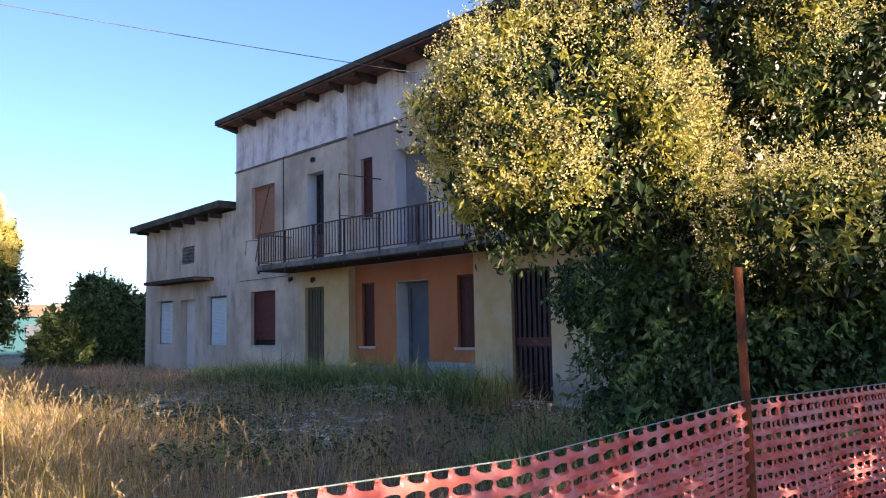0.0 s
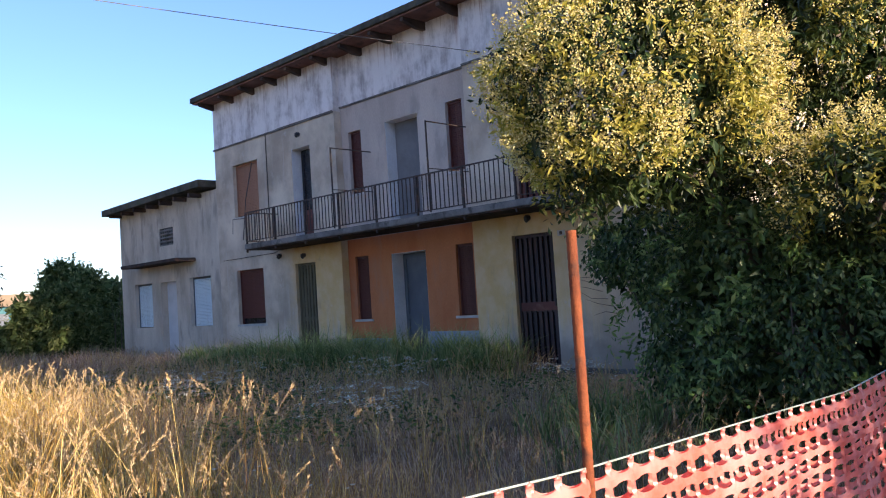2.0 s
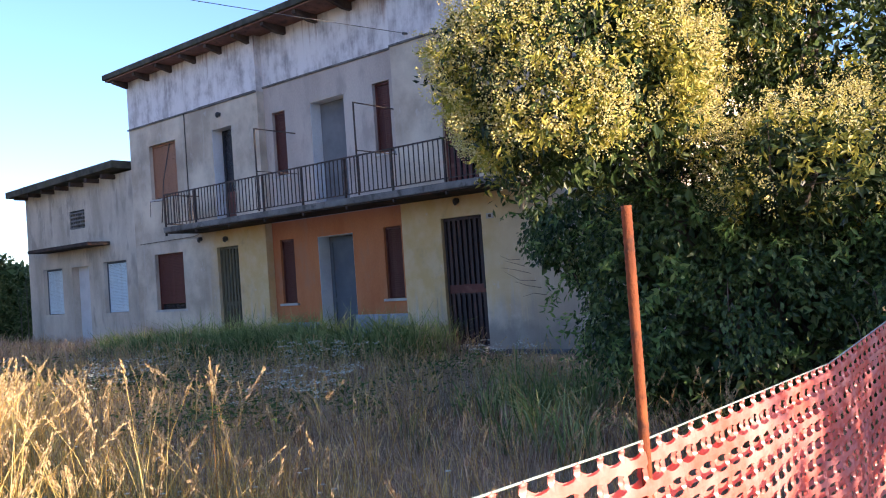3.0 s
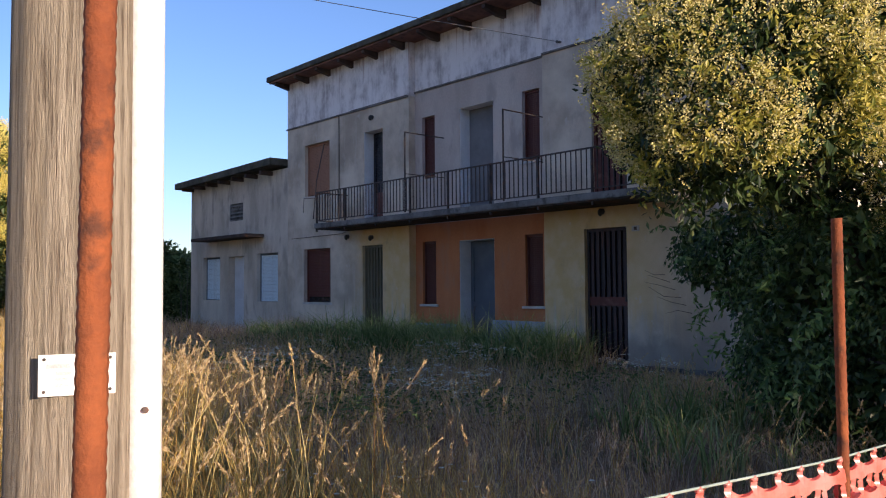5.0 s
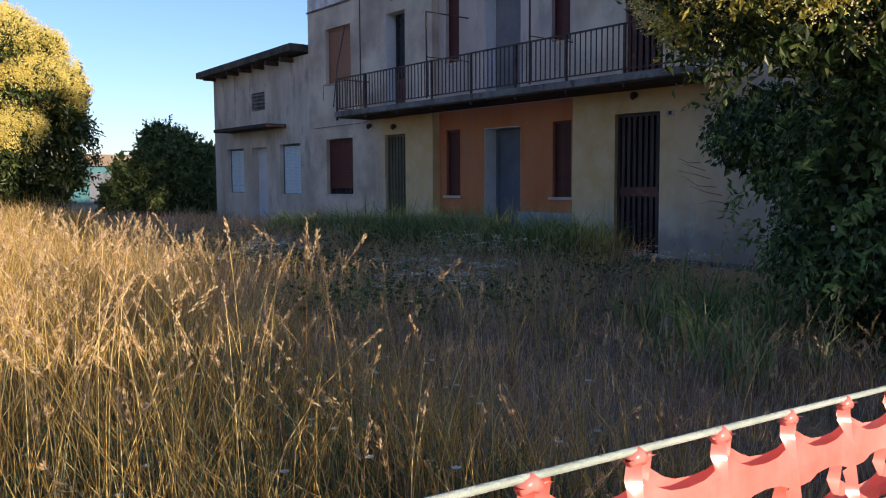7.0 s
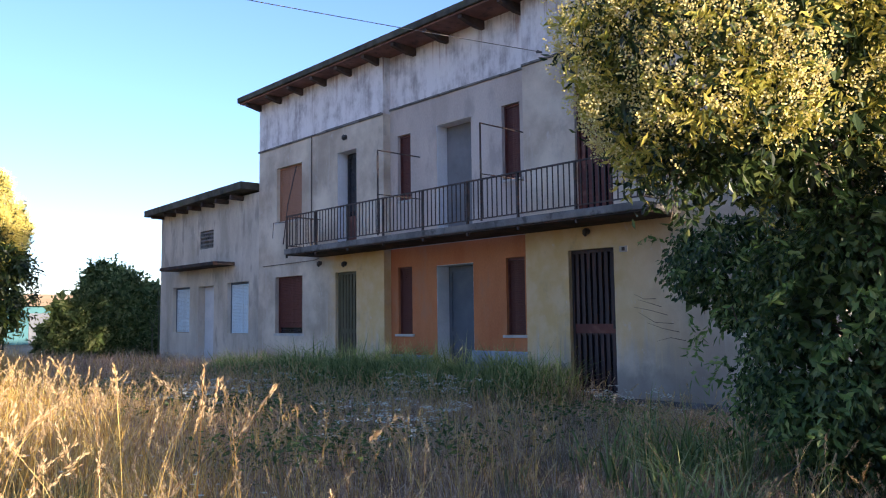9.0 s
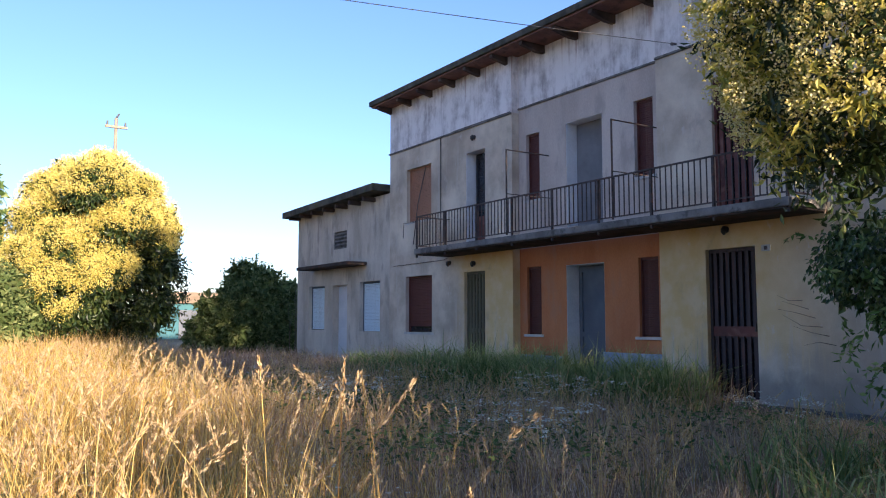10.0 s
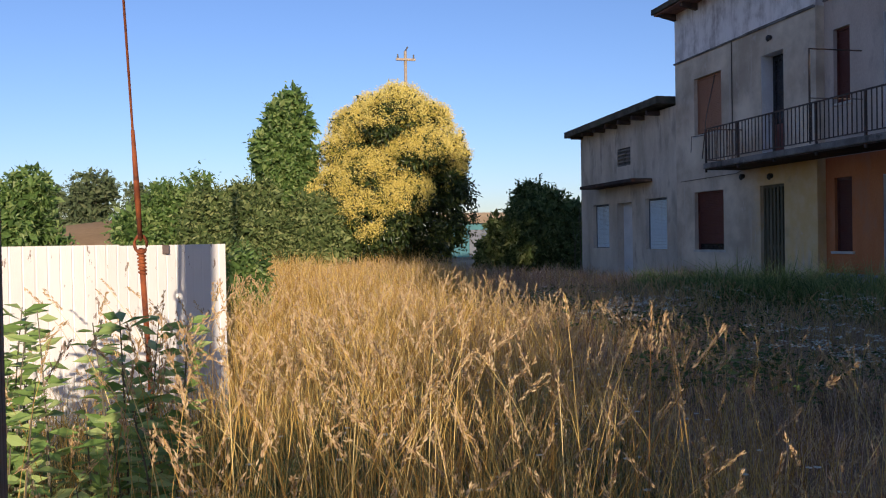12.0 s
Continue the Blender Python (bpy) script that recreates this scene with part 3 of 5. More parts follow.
for y in np.arange(22.0, A_FAR, 0.9):
    part("eave_bracket", box(9.6, 10.0, y, y + 0.1, 4.78, 4.9), EAVE_WOOD, annex)

# ---- plants ----
def patchy(x, y, s=1.0):
    return 0.5 + 0.25 * np.sin(x * 1.3 * s + 0.6 * np.sin(y * 0.9 * s)) + 0.25 * np.sin(y * 1.1 * s + 1.7 + np.sin(x * 0.7 * s))


def unit(v):
    return v / np.maximum(np.linalg.norm(v, axis=1, keepdims=True), 1e-9)


def leaves(name, P, D, N, L, W, material, parent=None, kind="", label=""):
    """Folded leaves: base, two edges, tip and a midrib point that lies lower. P base, D direction, N face normal."""
    n = len(P)
    S = unit(np.cross(D, N))
    N = unit(np.cross(S, D))
    L, W = np.broadcast_to(L, n)[:, None], np.broadcast_to(W, n)[:, None]
    mid = P + D * L * 0.48 - N * W * 0.22
    tip = P + D * L - N * L * 0.18
    v = np.stack([P, mid + S * W * 0.5 + N * W * 0.2, tip, mid - S * W * 0.5 + N * W * 0.2, mid], 1).reshape(-1, 3)
    b = np.arange(n)[:, None, None] * 5
    f = (b + np.array([[0, 1, 4], [1, 2, 4], [2, 3, 4], [3, 0, 4]])[None]).reshape(-1, 3)
    ob = mesh_object(name, v, f, material, parent, label)
    if kind:
        ob["kind"] = kind
    return ob


def petals_mesh(name, P, D, N, L, W, material, parent, label):
    """Small flat diamonds."""
    n = len(P)
    S = unit(np.cross(D, N))
    v = np.stack([P, P + D * L * 0.5 + S * W * 0.5, P + D * L, P + D * L * 0.5 - S * W * 0.5], 1).reshape(-1, 3)
    return mesh_object(name, v, np.arange(n)[:, None] * 4 + np.arange(4)[None], material, parent, label)


def blobs_surface(blobs, n, inner=0.72):
    """Points near the surface of overlapping lumps (x, y, z, rx, ry, rz), with outward directions; none deep inside."""
    B = np.array(blobs)
    area = (B[:, 3] * B[:, 4] + B[:, 4] * B[:, 5] + B[:, 3] * B[:, 5])
    which = rng.choice(len(B), int(n * 1.7), p=area / area.sum())
    d = unit(rng.normal(size=(len(which), 3)))
    r = inner + (1.06 - inner) * rng.random(len(which)) ** 0.6
    r = r * (1 + 0.10 * np.sin(d[:, 0] * 7 + which * 2.1) * np.sin(d[:, 2] * 6 + which) + 0.06 * np.sin(d[:, 1] * 15 + which))
    P = B[which, :3] + d * B[which, 3:] * r[:, None]
    keep = np.ones(len(P), bool)
    for b in B:
        q = (P - b[:3]) / b[3:]
        keep &= (q * q).sum(1) > inner * inner * 0.8
    keep &= P[:, 2] > 0.05
    out = unit(d / B[which, 3:])
    return P[keep][:n], out[keep][:n]


def sprigs(P, out, k, size):
    """Gathers leaves into sprigs of k round a shoot, so that the crown is clumpy with gaps."""
    n = len(P) // k
    c, o = P[:n], out[:n]
    ax = unit(o + rng.normal(size=c.shape) * 0.5)
    f = rng.random((n, k, 1))
    q = c[:, None] + ax[:, None] * size * (f - 0.5) + rng.normal(size=(n, k, 3)) * size * 0.16
    return q.reshape(-1, 3), np.repeat(o, k, 0)


def spray(P, out, droop=0.35, spread=0.9):
    D = unit(out * 0.55 + rng.normal(size=P.shape) * spread + np.array([0, 0, -droop]))
    N = unit(out * 0.9 + rng.normal(size=P.shape) * 0.6 + np.array([0, 0, 0.2]))
    return D, N


def limbs(parent, base, tips, r0, material=None):
    bm = bmesh.new()
    base = Vector(base)
    for t in tips:
        t = Vector(t)
        mid = base.lerp(t, 0.45) + Vector((random.uniform(-.2, .2), random.uniform(-.2, .2), 0.25))
        add_tube(bm, [base, base.lerp(mid, 0.5) + Vector((0, 0, 0.1)), mid, mid.lerp(t, 0.55), t], [r0, r0 * 0.8, r0 * 0.55, r0 * 0.3, r0 * 0.1], 7)
    return part("trunk", bm, material or BARK, parent, smooth=True)


def panicles(parent, P, out, size, per, material, petal, name="blossoms"):
    """Upright loose flower heads, each a cone of small petals."""
    n = len(P)
    axis = unit(out * 0.6 + np.array([0, 0, 0.8]) + rng.normal(size=P.shape) * 0.3)
    k = rng.random((n, per))
    rad = (1 - k) * 0.34 + 0.04
    off = unit(rng.normal(size=(n * per, 3))).reshape(n, per, 3)
    pts = P[:, None] + size * (axis[:, None] * k[..., None] * 1.15 + off * rad[..., None])
    pts = pts.reshape(-1, 3)
    D = unit(off.reshape(-1, 3) + np.repeat(axis, per, 0) * 0.5)
    N = unit(rng.normal(size=pts.shape) + np.repeat(out, per, 0))
    return petals_mesh(name, pts, D, N, size * petal, size * petal * 0.72, material, parent, "cream flower heads")


def puffs(blobs, size, fill):
    """Many small tufts (x, y, z, r) and their outward ways, spread over the lumps with gaps between."""
    C, O = [], []
    B = np.array(blobs)
    for i, b in enumerate(B):
        rm = b[3:].mean()
        n = max(4, int(fill * 4 * rm * rm / size ** 2))
        d = unit(rng.normal(size=(n, 3)))
        r = size * rng.uniform(0.6, 1.3, n)
        p = b[:3] + d * np.maximum(b[3:] - 0.75 * r[:, None], 0.1) * rng.uniform(0.86, 1.04, (n, 1))
        keep = p[:, 2] > 0.1
        for j, q in enumerate(B):
            if j != i:
                keep &= (((p - q[:3]) / q[3:]) ** 2).sum(1) > 0.55
        C.append(np.c_[p, r][keep])
        O.append(unit(d / b[3:])[keep])
    return np.concatenate(C), np.concatenate(O)


def in_puffs(C, O, n, low=0.35, face=-0.5):
    """Points in the outer part of the tufts, on the side that looks outwards."""
    w = rng.choice(len(C), int(n * 1.8), p=C[:, 3] ** 2 / (C[:, 3] ** 2).sum())
    d = unit(rng.normal(size=(len(w), 3)) + O[w] * 0.5)
    ok = (d * O[w]).sum(1) > face
    w, d = w[ok][:n], d[ok][:n]
    r = C[w, 3] * (low + (1.08 - low) * rng.random(len(w)) ** 0.6)
    return C[w, :3] + d * r[:, None] * np.array([1, 1, 0.85]), unit(d * 0.7 + O[w] * 0.6)


def privet(x, y, base, blobs, n_leaf, n_young, n_heads, leaf, head, tuft, fill, label, per=14, petals=None, petal=0.15, twigs=0, bloom=lambda P, o: o[:, 2] > -0.2):
    t = empty("privet_tree", x, y, 0, label, "tree")
    limbs(t, base, [(b[0], b[1], b[2]) for b in blobs], 0.13)
    C, O = puffs(blobs, tuft, fill)
    P, o = sprigs(*in_puffs(C, O, n_leaf, 0.2, -0.9), 8, leaf * 2.2)
    D, N = spray(P, o, 0.45)
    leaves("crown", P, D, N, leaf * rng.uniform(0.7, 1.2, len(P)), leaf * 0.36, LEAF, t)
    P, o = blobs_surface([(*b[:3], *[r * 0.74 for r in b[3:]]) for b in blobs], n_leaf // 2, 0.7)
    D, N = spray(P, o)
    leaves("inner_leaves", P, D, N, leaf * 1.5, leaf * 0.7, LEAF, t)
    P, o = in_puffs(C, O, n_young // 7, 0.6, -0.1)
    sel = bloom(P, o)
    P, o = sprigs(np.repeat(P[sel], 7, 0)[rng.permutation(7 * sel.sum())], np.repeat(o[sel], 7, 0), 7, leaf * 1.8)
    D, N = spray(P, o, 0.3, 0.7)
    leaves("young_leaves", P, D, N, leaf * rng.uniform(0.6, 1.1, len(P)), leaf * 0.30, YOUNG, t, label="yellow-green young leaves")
    P, o = in_puffs(C, O, n_heads, 0.85, 0.0)
    sel = bloom(P, o)
    P, o = P[sel], o[sel]
    for i in range(twigs):
        k = rng.integers(len(C))
        e = C[k, :3] + O[k] * C[k, 3] * 0.9
        a, b = Vector(e - O[k] * rng.uniform(0.5, 1.1) + rng.normal(size=3) * 0.15), Vector(e)
        part("twig", tube([a, a.lerp(b, 0.5) + Vector(rng.normal(size=3) * 0.06), b], [0.012, 0.007, 0.003], 5), BARK, t)
    panicles(t, P, o, head, per, petals or BLOSSOM, petal)
    return t


# the big flowering privet beside the house front
BIG = [(3.66, 3.9, 2.9, 1.1, 1.0, 1.0), (4.6, 3.9, 2.6, 0.8, 0.7, 0.7), (4.9, 3.6, 4.5, 1.88, 1.7, 1.7), (6.5, 3.3, 6.5, 2.2, 1.9, 2.8), (8.3, 3.0, 7.6, 2.2, 2.0, 2.9), (6.4, 2.8, 3.7, 1.3, 1.1, 1.2),
       (6.6, 3.8, 3.0, 1.5, 1.4, 1.8), (8.0, 2.6, 3.6, 2.0, 1.6, 2.4), (5.9, 2.8, 2.2, 1.1, 1.0, 1.0), (4.65, 2.45, 2.08, 0.95, 0.7, 0.5), (5.6, 1.9, 2.3, 0.8, 0.6, 0.45)]


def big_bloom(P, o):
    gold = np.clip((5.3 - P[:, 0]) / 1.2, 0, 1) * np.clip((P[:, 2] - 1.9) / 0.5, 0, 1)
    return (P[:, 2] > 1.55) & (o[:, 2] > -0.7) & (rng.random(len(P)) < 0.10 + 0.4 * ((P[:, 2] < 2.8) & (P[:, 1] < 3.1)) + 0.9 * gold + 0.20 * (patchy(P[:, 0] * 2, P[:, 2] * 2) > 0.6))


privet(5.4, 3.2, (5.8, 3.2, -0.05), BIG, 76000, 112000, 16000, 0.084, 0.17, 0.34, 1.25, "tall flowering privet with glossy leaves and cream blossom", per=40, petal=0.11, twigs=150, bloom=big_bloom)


def creeper_bush():
    """Dark broad leaves that hang like tiles over the shrubs under the privet."""
    t = empty("creeper_bush", 4.8, 2.8, 0, "dark shrub overgrown with broad hanging creeper leaves", "bush")
    B = [(5.0, 3.7, 1.1, 1.0, 0.95, 1.15), (6.0, 5.25, 1.8, 0.7, 0.7, 0.6), (6.1, 4.4, 1.1, 0.85, 0.85, 1.1), (4.5, 3.5, 1.7, 0.55, 0.55, 0.5), (4.95, 3.0, 0.95, 1.1, 0.95, 1.0), (5.2, 2.0, 0.95, 0.9, 0.9, 0.85), (5.9, 1.3, 0.95, 1.2, 0.9, 1.1), (7.2, 3.0, 2.0, 1.2, 1.0, 1.3)]
    limbs(t, (4.9, 2.8, -0.05), [b[:3] for b in B], 0.06)
    C, O = puffs(B, 0.26, 1.0)
    P, o = in_puffs(C, O, 52000, 0.2, -0.5)
    D = unit(o * 0.45 + rng.normal(size=P.shape) * 0.45 + np.array([0, 0, -0.75]))
    N = unit(o * 0.6 + rng.normal(size=P.shape) * 0.5 + np.array([0, 0, 0.6]))
    leaves("crown", P, D, N, 0.056 * rng.uniform(0.6, 1.3, len(P)), 0.038 * rng.uniform(0.7, 1.1, len(P)), CREEPER, t)
    P, o = blobs_surface([(*b[:3], *[r * 0.74 for r in b[3:]]) for b in B], 12000, 0.7)
    D, N = spray(P, o)
    leaves("inner_leaves", P, D, N, 0.11, 0.065, CREEPER, t)
    # slender shoots that stand out of the mass
    E = blobs_surface([(*b[:3], *[r * 1.0 for r in b[3:]]) for b in B], 400, 0.98)
    k = 16
    f = np.tile(np.linspace(0.0, 1.0, k), len(E[0]))[:, None]
    way = unit(E[1] + rng.normal(size=E[1].shape) * 0.4 + np.array([0, 0, 0.25]))
    reach = rng.uniform(0.15, 0.42, (len(way), 1))
    P = np.repeat(E[0], k, 0) + np.repeat(way * reach, k, 0) * f + np.array([0, 0, -0.16]) * f ** 2 + rng.normal(size=(len(f), 3)) * 0.012
    D = unit(np.repeat(way, k, 0) * 0.5 + rng.normal(size=P.shape) * 0.6 + np.array([0, 0, -0.4]))
    leaves("shoot_foliage", P, D, unit(np.repeat(E[1], k, 0) + rng.normal(size=P.shape) * 0.4 + np.array([0, 0, 0.4])), 0.085 * rng.uniform(0.6, 1.2, len(P)), 0.032, FRESH_LEAF, t)
    for k in range(26):
        i = rng.integers(len(C))
        a = Vector(C[i, :3] + O[i] * C[i, 3])
        b = a + Vector(O[i] * rng.uniform(0.1, 0.3)) + Vector((rng.normal() * 0.1, rng.normal() * 0.1, rng.uniform(-0.4, 0.25)))
        part("tendril", tube([a, a.lerp(b, 0.5) + Vector((0, 0, 0.06)), b], [0.005, 0.004, 0.002], 5), BARK, t)


creeper_bush()

# the round privet at the end of the yard
ROUND = [(3.0, 29.4, 3.6, 1.0, 0.9, 0.9), (4.6, 29.1, 4.4, 1.05, 0.9, 0.85), (5.6, 29.6, 3.3, 0.95, 0.9, 0.8), (3.7, 29.0, 5.5, 1.0, 0.9, 0.85), (2.5, 29.6, 2.2, 0.9, 0.8, 0.7), (4.1, 28.9, 2.6, 1.0, 0.8, 0.8),
         (4.15, 31.2, 4.2, 2.65, 2.4, 2.6), (3.2, 30.6, 2.3, 2.2, 2.1, 2.1), (5.15, 31.0, 2.4, 1.95, 1.9, 2.2), (4.25, 30.8, 5.25, 1.95, 1.8, 1.7), (2.2, 31.0, 2.5, 1.5, 1.5, 1.5)]
# Slanted bloom limit paints the crown's shadow: dark leaf at the lower right.
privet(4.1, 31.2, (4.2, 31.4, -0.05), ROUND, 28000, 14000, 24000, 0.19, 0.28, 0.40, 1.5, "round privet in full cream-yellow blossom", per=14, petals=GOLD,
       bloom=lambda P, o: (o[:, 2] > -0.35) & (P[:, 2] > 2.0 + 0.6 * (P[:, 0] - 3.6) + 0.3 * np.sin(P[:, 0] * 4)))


def bush(name, blobs, n, leaf, material, label, category="bush", droop=0.2, stems=True):
    t = empty(name, *blobs[0][:2], 0, label, category)
    c = np.mean([b[:2] for b in blobs], 0)
    limbs(t, (c[0], c[1], -0.05), [b[:3] for b in blobs], 0.07)
    P, o = sprigs(*blobs_surface(blobs, n, 0.6), 7, leaf * 2.4)
    D, N = spray(P, o, droop, 0.9)
    leaves("crown", P, D, N, leaf * rng.uniform(0.6, 1.2, len(P)), leaf * 0.42, material, t)
    P, o = blobs_surface([(*b[:3], *[r * 0.75 for r in b[3:]]) for b in blobs], n // 3, 0.6)
    D, N = spray(P, o)
    leaves("inner_leaves", P, D, N, leaf * 2.2, leaf * 1.2, material, t)
    return t


def lumps(x, y, z0, z1, r0, r1, n, seed, depth=0.8):
    """Many small lumps up an axis, for an uneven outline."""
    q = random.Random(seed)
    out = []
    for k in range(n):
        f = (k + q.random()) / n
        r = r0 + (r1 - r0) * f
        a, d = q.random() * 6.28, q.random() ** 0.5 * r
        e = (0.3 + 0.3 * q.random()) * r + 0.12
        out.append((x + d * math.cos(a), y + depth * d * math.sin(a), z0 + (z1 - z0) * f, e, e, e * 1.15))
    return out


bush("poplar_tree", lumps(0.1, 32.5, 0.6, 5.0, 1.35, 1.1, 24, 5) + lumps(0.15, 32.5, 4.4, 7.0, 1.1, 0.45, 17, 6), 15000, 0.19, FRESH_LEAF, "slender young poplar with fresh green leaves", "tree")
bush("hedge_bush", lumps(-1.6, 29.3, 0.5, 3.0, 1.9, 1.0, 22, 2) + lumps(0.5, 29.6, 0.5, 2.6, 1.6, 0.8, 16, 3), 22000, 0.18, DARK_LEAF, "dense dark green hedge bush at the yard's edge")
bush("hedge_bush", lumps(-3.8, 31.5, 0.5, 3.2, 1.9, 1.0, 20, 4), 10000, 0.18, FRESH_LEAF, "dense green hedge bush at the yard's edge")
bush("shrub", [(-1.25, 15.2, 0.6, 0.38, 0.35, 0.85), (-1.6, 15.4, 0.4, 0.4, 0.35, 0.6)], 1800, 0.12, FRESH_LEAF, "small light green shrub beyond the white fence")
bush("dark_bush", lumps(10.6, 33.6, 0.6, 3.3, 1.9, 0.9, 22, 8) + lumps(9.3, 33.4, 0.5, 2.3, 1.2, 0.6, 12, 9) + lumps(12.0, 33.8, 0.5, 2.6, 1.3, 0.6, 12, 10), 22000, 0.19, DARK_LEAF, "dark evergreen bush beside the annex")
# Out-of-view hedge, added to throw shade on yard, net and lower privet.
bush("hedge_bush", [(1.1 + 1.5 * k, -5.2 + 0.3 * math.sin(k * 2.0), 1.5, 1.25, 1.0, 2.05 + 0.12 * math.sin(k * 1.7) + (0.85 if k > 2 else 0.4 if k > 1 else 0)) for k in range(9)], 16000, 0.16, DARK_LEAF, "unseen hedge added behind the camera to shade the yard")


# ---- grass ----
def blades(name, X, Y, H, W, lean, material, label, category="grass", kind="stuff", curl=0.25, base=0.0, angle=None):
    """Grass blades of two bent segments each."""
    n = len(X)
    a = rng.random(n) * 2 * np.pi if angle is None else angle + rng.normal(size=n) * 0.5
    l = lean * rng.random(n) ** 0.7 * H
    dx, dy = np.cos(a) * l, np.sin(a) * l
    f = rng.random(n) * 2 * np.pi
    wx, wy = np.cos(f) * W * 0.5, np.sin(f) * W * 0.5
    Z = height(X, Y) - 0.02 + base
    z1, z2 = Z + H * 0.55, Z + H * (1 - 0.25 * (l / H))
    v = np.stack([np.stack([X - wx, Y - wy, Z], 1), np.stack([X + wx, Y + wy, Z], 1),
                  np.stack([X - wx * 0.7 + dx * curl, Y - wy * 0.7 + dy * curl, z1], 1), np.stack([X + wx * 0.7 + dx * curl, Y + wy * 0.7 + dy * curl, z1], 1),
                  np.stack([X + dx, Y + dy, z2], 1)], 1).reshape(-1, 3)
    b = np.arange(n)[:, None] * 5
    faces = [*(b + np.array([[0, 1, 3, 2]])).tolist(), *(b + np.array([[2, 3, 4]])).tolist()]
    ob = mesh_object(name, v, faces, material)
    tagged(ob, label, category, kind=kind)
    return ob, np.stack([X + dx, Y + dy, z2], 1)


def stalks(name, X, Y, H, W, lean, material, label):
    """Long arching stems in five pieces; returns the object, the tips and the way they point."""
    n, seg = len(X), 5
    a = rng.random(n) * 2 * np.pi
    l = lean * (0.25 + rng.random(n)) * H
    f = rng.random(n) * 2 * np.pi
    wx, wy = np.cos(f) * W * 0.5, np.sin(f) * W * 0.5
    Z = height(X, Y) - 0.02
    rows = []
    for k in range(seg + 1):
        s = k / seg
        bx, by, bz = X + np.cos(a) * l * s ** 2.2, Y + np.sin(a) * l * s ** 2.2, Z + H * (s - 0.22 * (l / H) * s ** 3)
        t = 1 - 0.6 * s
        rows += [np.stack([bx - wx * t, by - wy * t, bz], 1), np.stack([bx + wx * t, by + wy * t, bz], 1)]
    v = np.stack(rows, 1).reshape(-1, 3)
    q = np.array([[2 * k, 2 * k + 1, 2 * k + 3, 2 * k + 2] for k in range(seg)])
    ob = mesh_object(name, v, (np.arange(n)[:, None, None] * (2 * seg + 2) + q[None]).reshape(-1, 4), material)
    tagged(ob, label, "grass", kind="stuff")
    tips = (rows[-1] + rows[-2]) / 2
    return ob, tips, unit(tips - (rows[-3] + rows[-4]) / 2)


def scatter(n, x0, x1, y0, y1, keep=None):
    x, y = rng.uniform(x0, x1, n), rng.uniform(y0, y1, n)
    if keep is not None:
        k = keep(x, y)
        x, y = x[k], y[k]
    return x, y


def green_zone(x, y):
    return np.clip(1.2 - np.abs(x - (8.6 - 0.05 * (y - 14))) / 1.6, 0, 1) * (y > 8) * (y < 20) + np.clip(1 - ((x - 4.0) ** 2 / 4 + (y - 5.4) ** 2 / 1.6), 0, 1)


def free_of_house(x, y):
    return (x < 9.9) | (y > 28) | (y < 5)


def yard(x, y):
    return free_of_house(x, y) & ((x > -1.2) | (y > 3.0)) & (y > 1.6) & ((x > -1.3) | (y > 7.3 + (x + 2.6) * 1.07) | (y < 6.9 + (x + 2.6) * 1.07))


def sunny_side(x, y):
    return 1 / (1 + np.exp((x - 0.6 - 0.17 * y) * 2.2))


def sward(x, y):
    """How tall the grass stands: low in the shaded middle, tall on the open side and along the house."""
    s = sunny_side(x, y)
    return 0.28 + 0.12 * patchy(x, y, 1.6) + s * (0.16 + 0.42 * patchy(y * 1.7, x * 1.7)) + 0.30 * np.clip((x - 7.0) / 1.6, 0, 1) * (y < 21) * (y > 9.4) * (0.5 + 0.8 * patchy(x, y, 2.1)) + 0.2 * np.clip((y - 14) / 8, 0, 1)


def clumps(n, per, x0, x1, y0, y1, keep, spread):
    """Blades gathered in tussocks: places, the tussock's own height factor and the lean away from its middle."""
    cx, cy = scatter(n, x0, x1, y0, y1, keep)
    m = len(cx)
    a, r = rng.random(m * per) * 6.283, spread * rng.random(m * per) ** 0.7
    r = r * np.repeat(1 + cy / 12, per)
    f = np.repeat(rng.uniform(0.55, 1.25, m), per)
    return np.repeat(cx, per) + r * np.cos(a), np.repeat(cy, per) + r * np.sin(a), f, a


def thinner(x, y, k):
    return rng.random(len(x)) < np.clip(k / (y + 1.0), 0.16, 1)


def bare(x, y):
    """Trodden strip at the foot of the wall by the privet."""
    return (x > 7.4) & (y < 9.3)


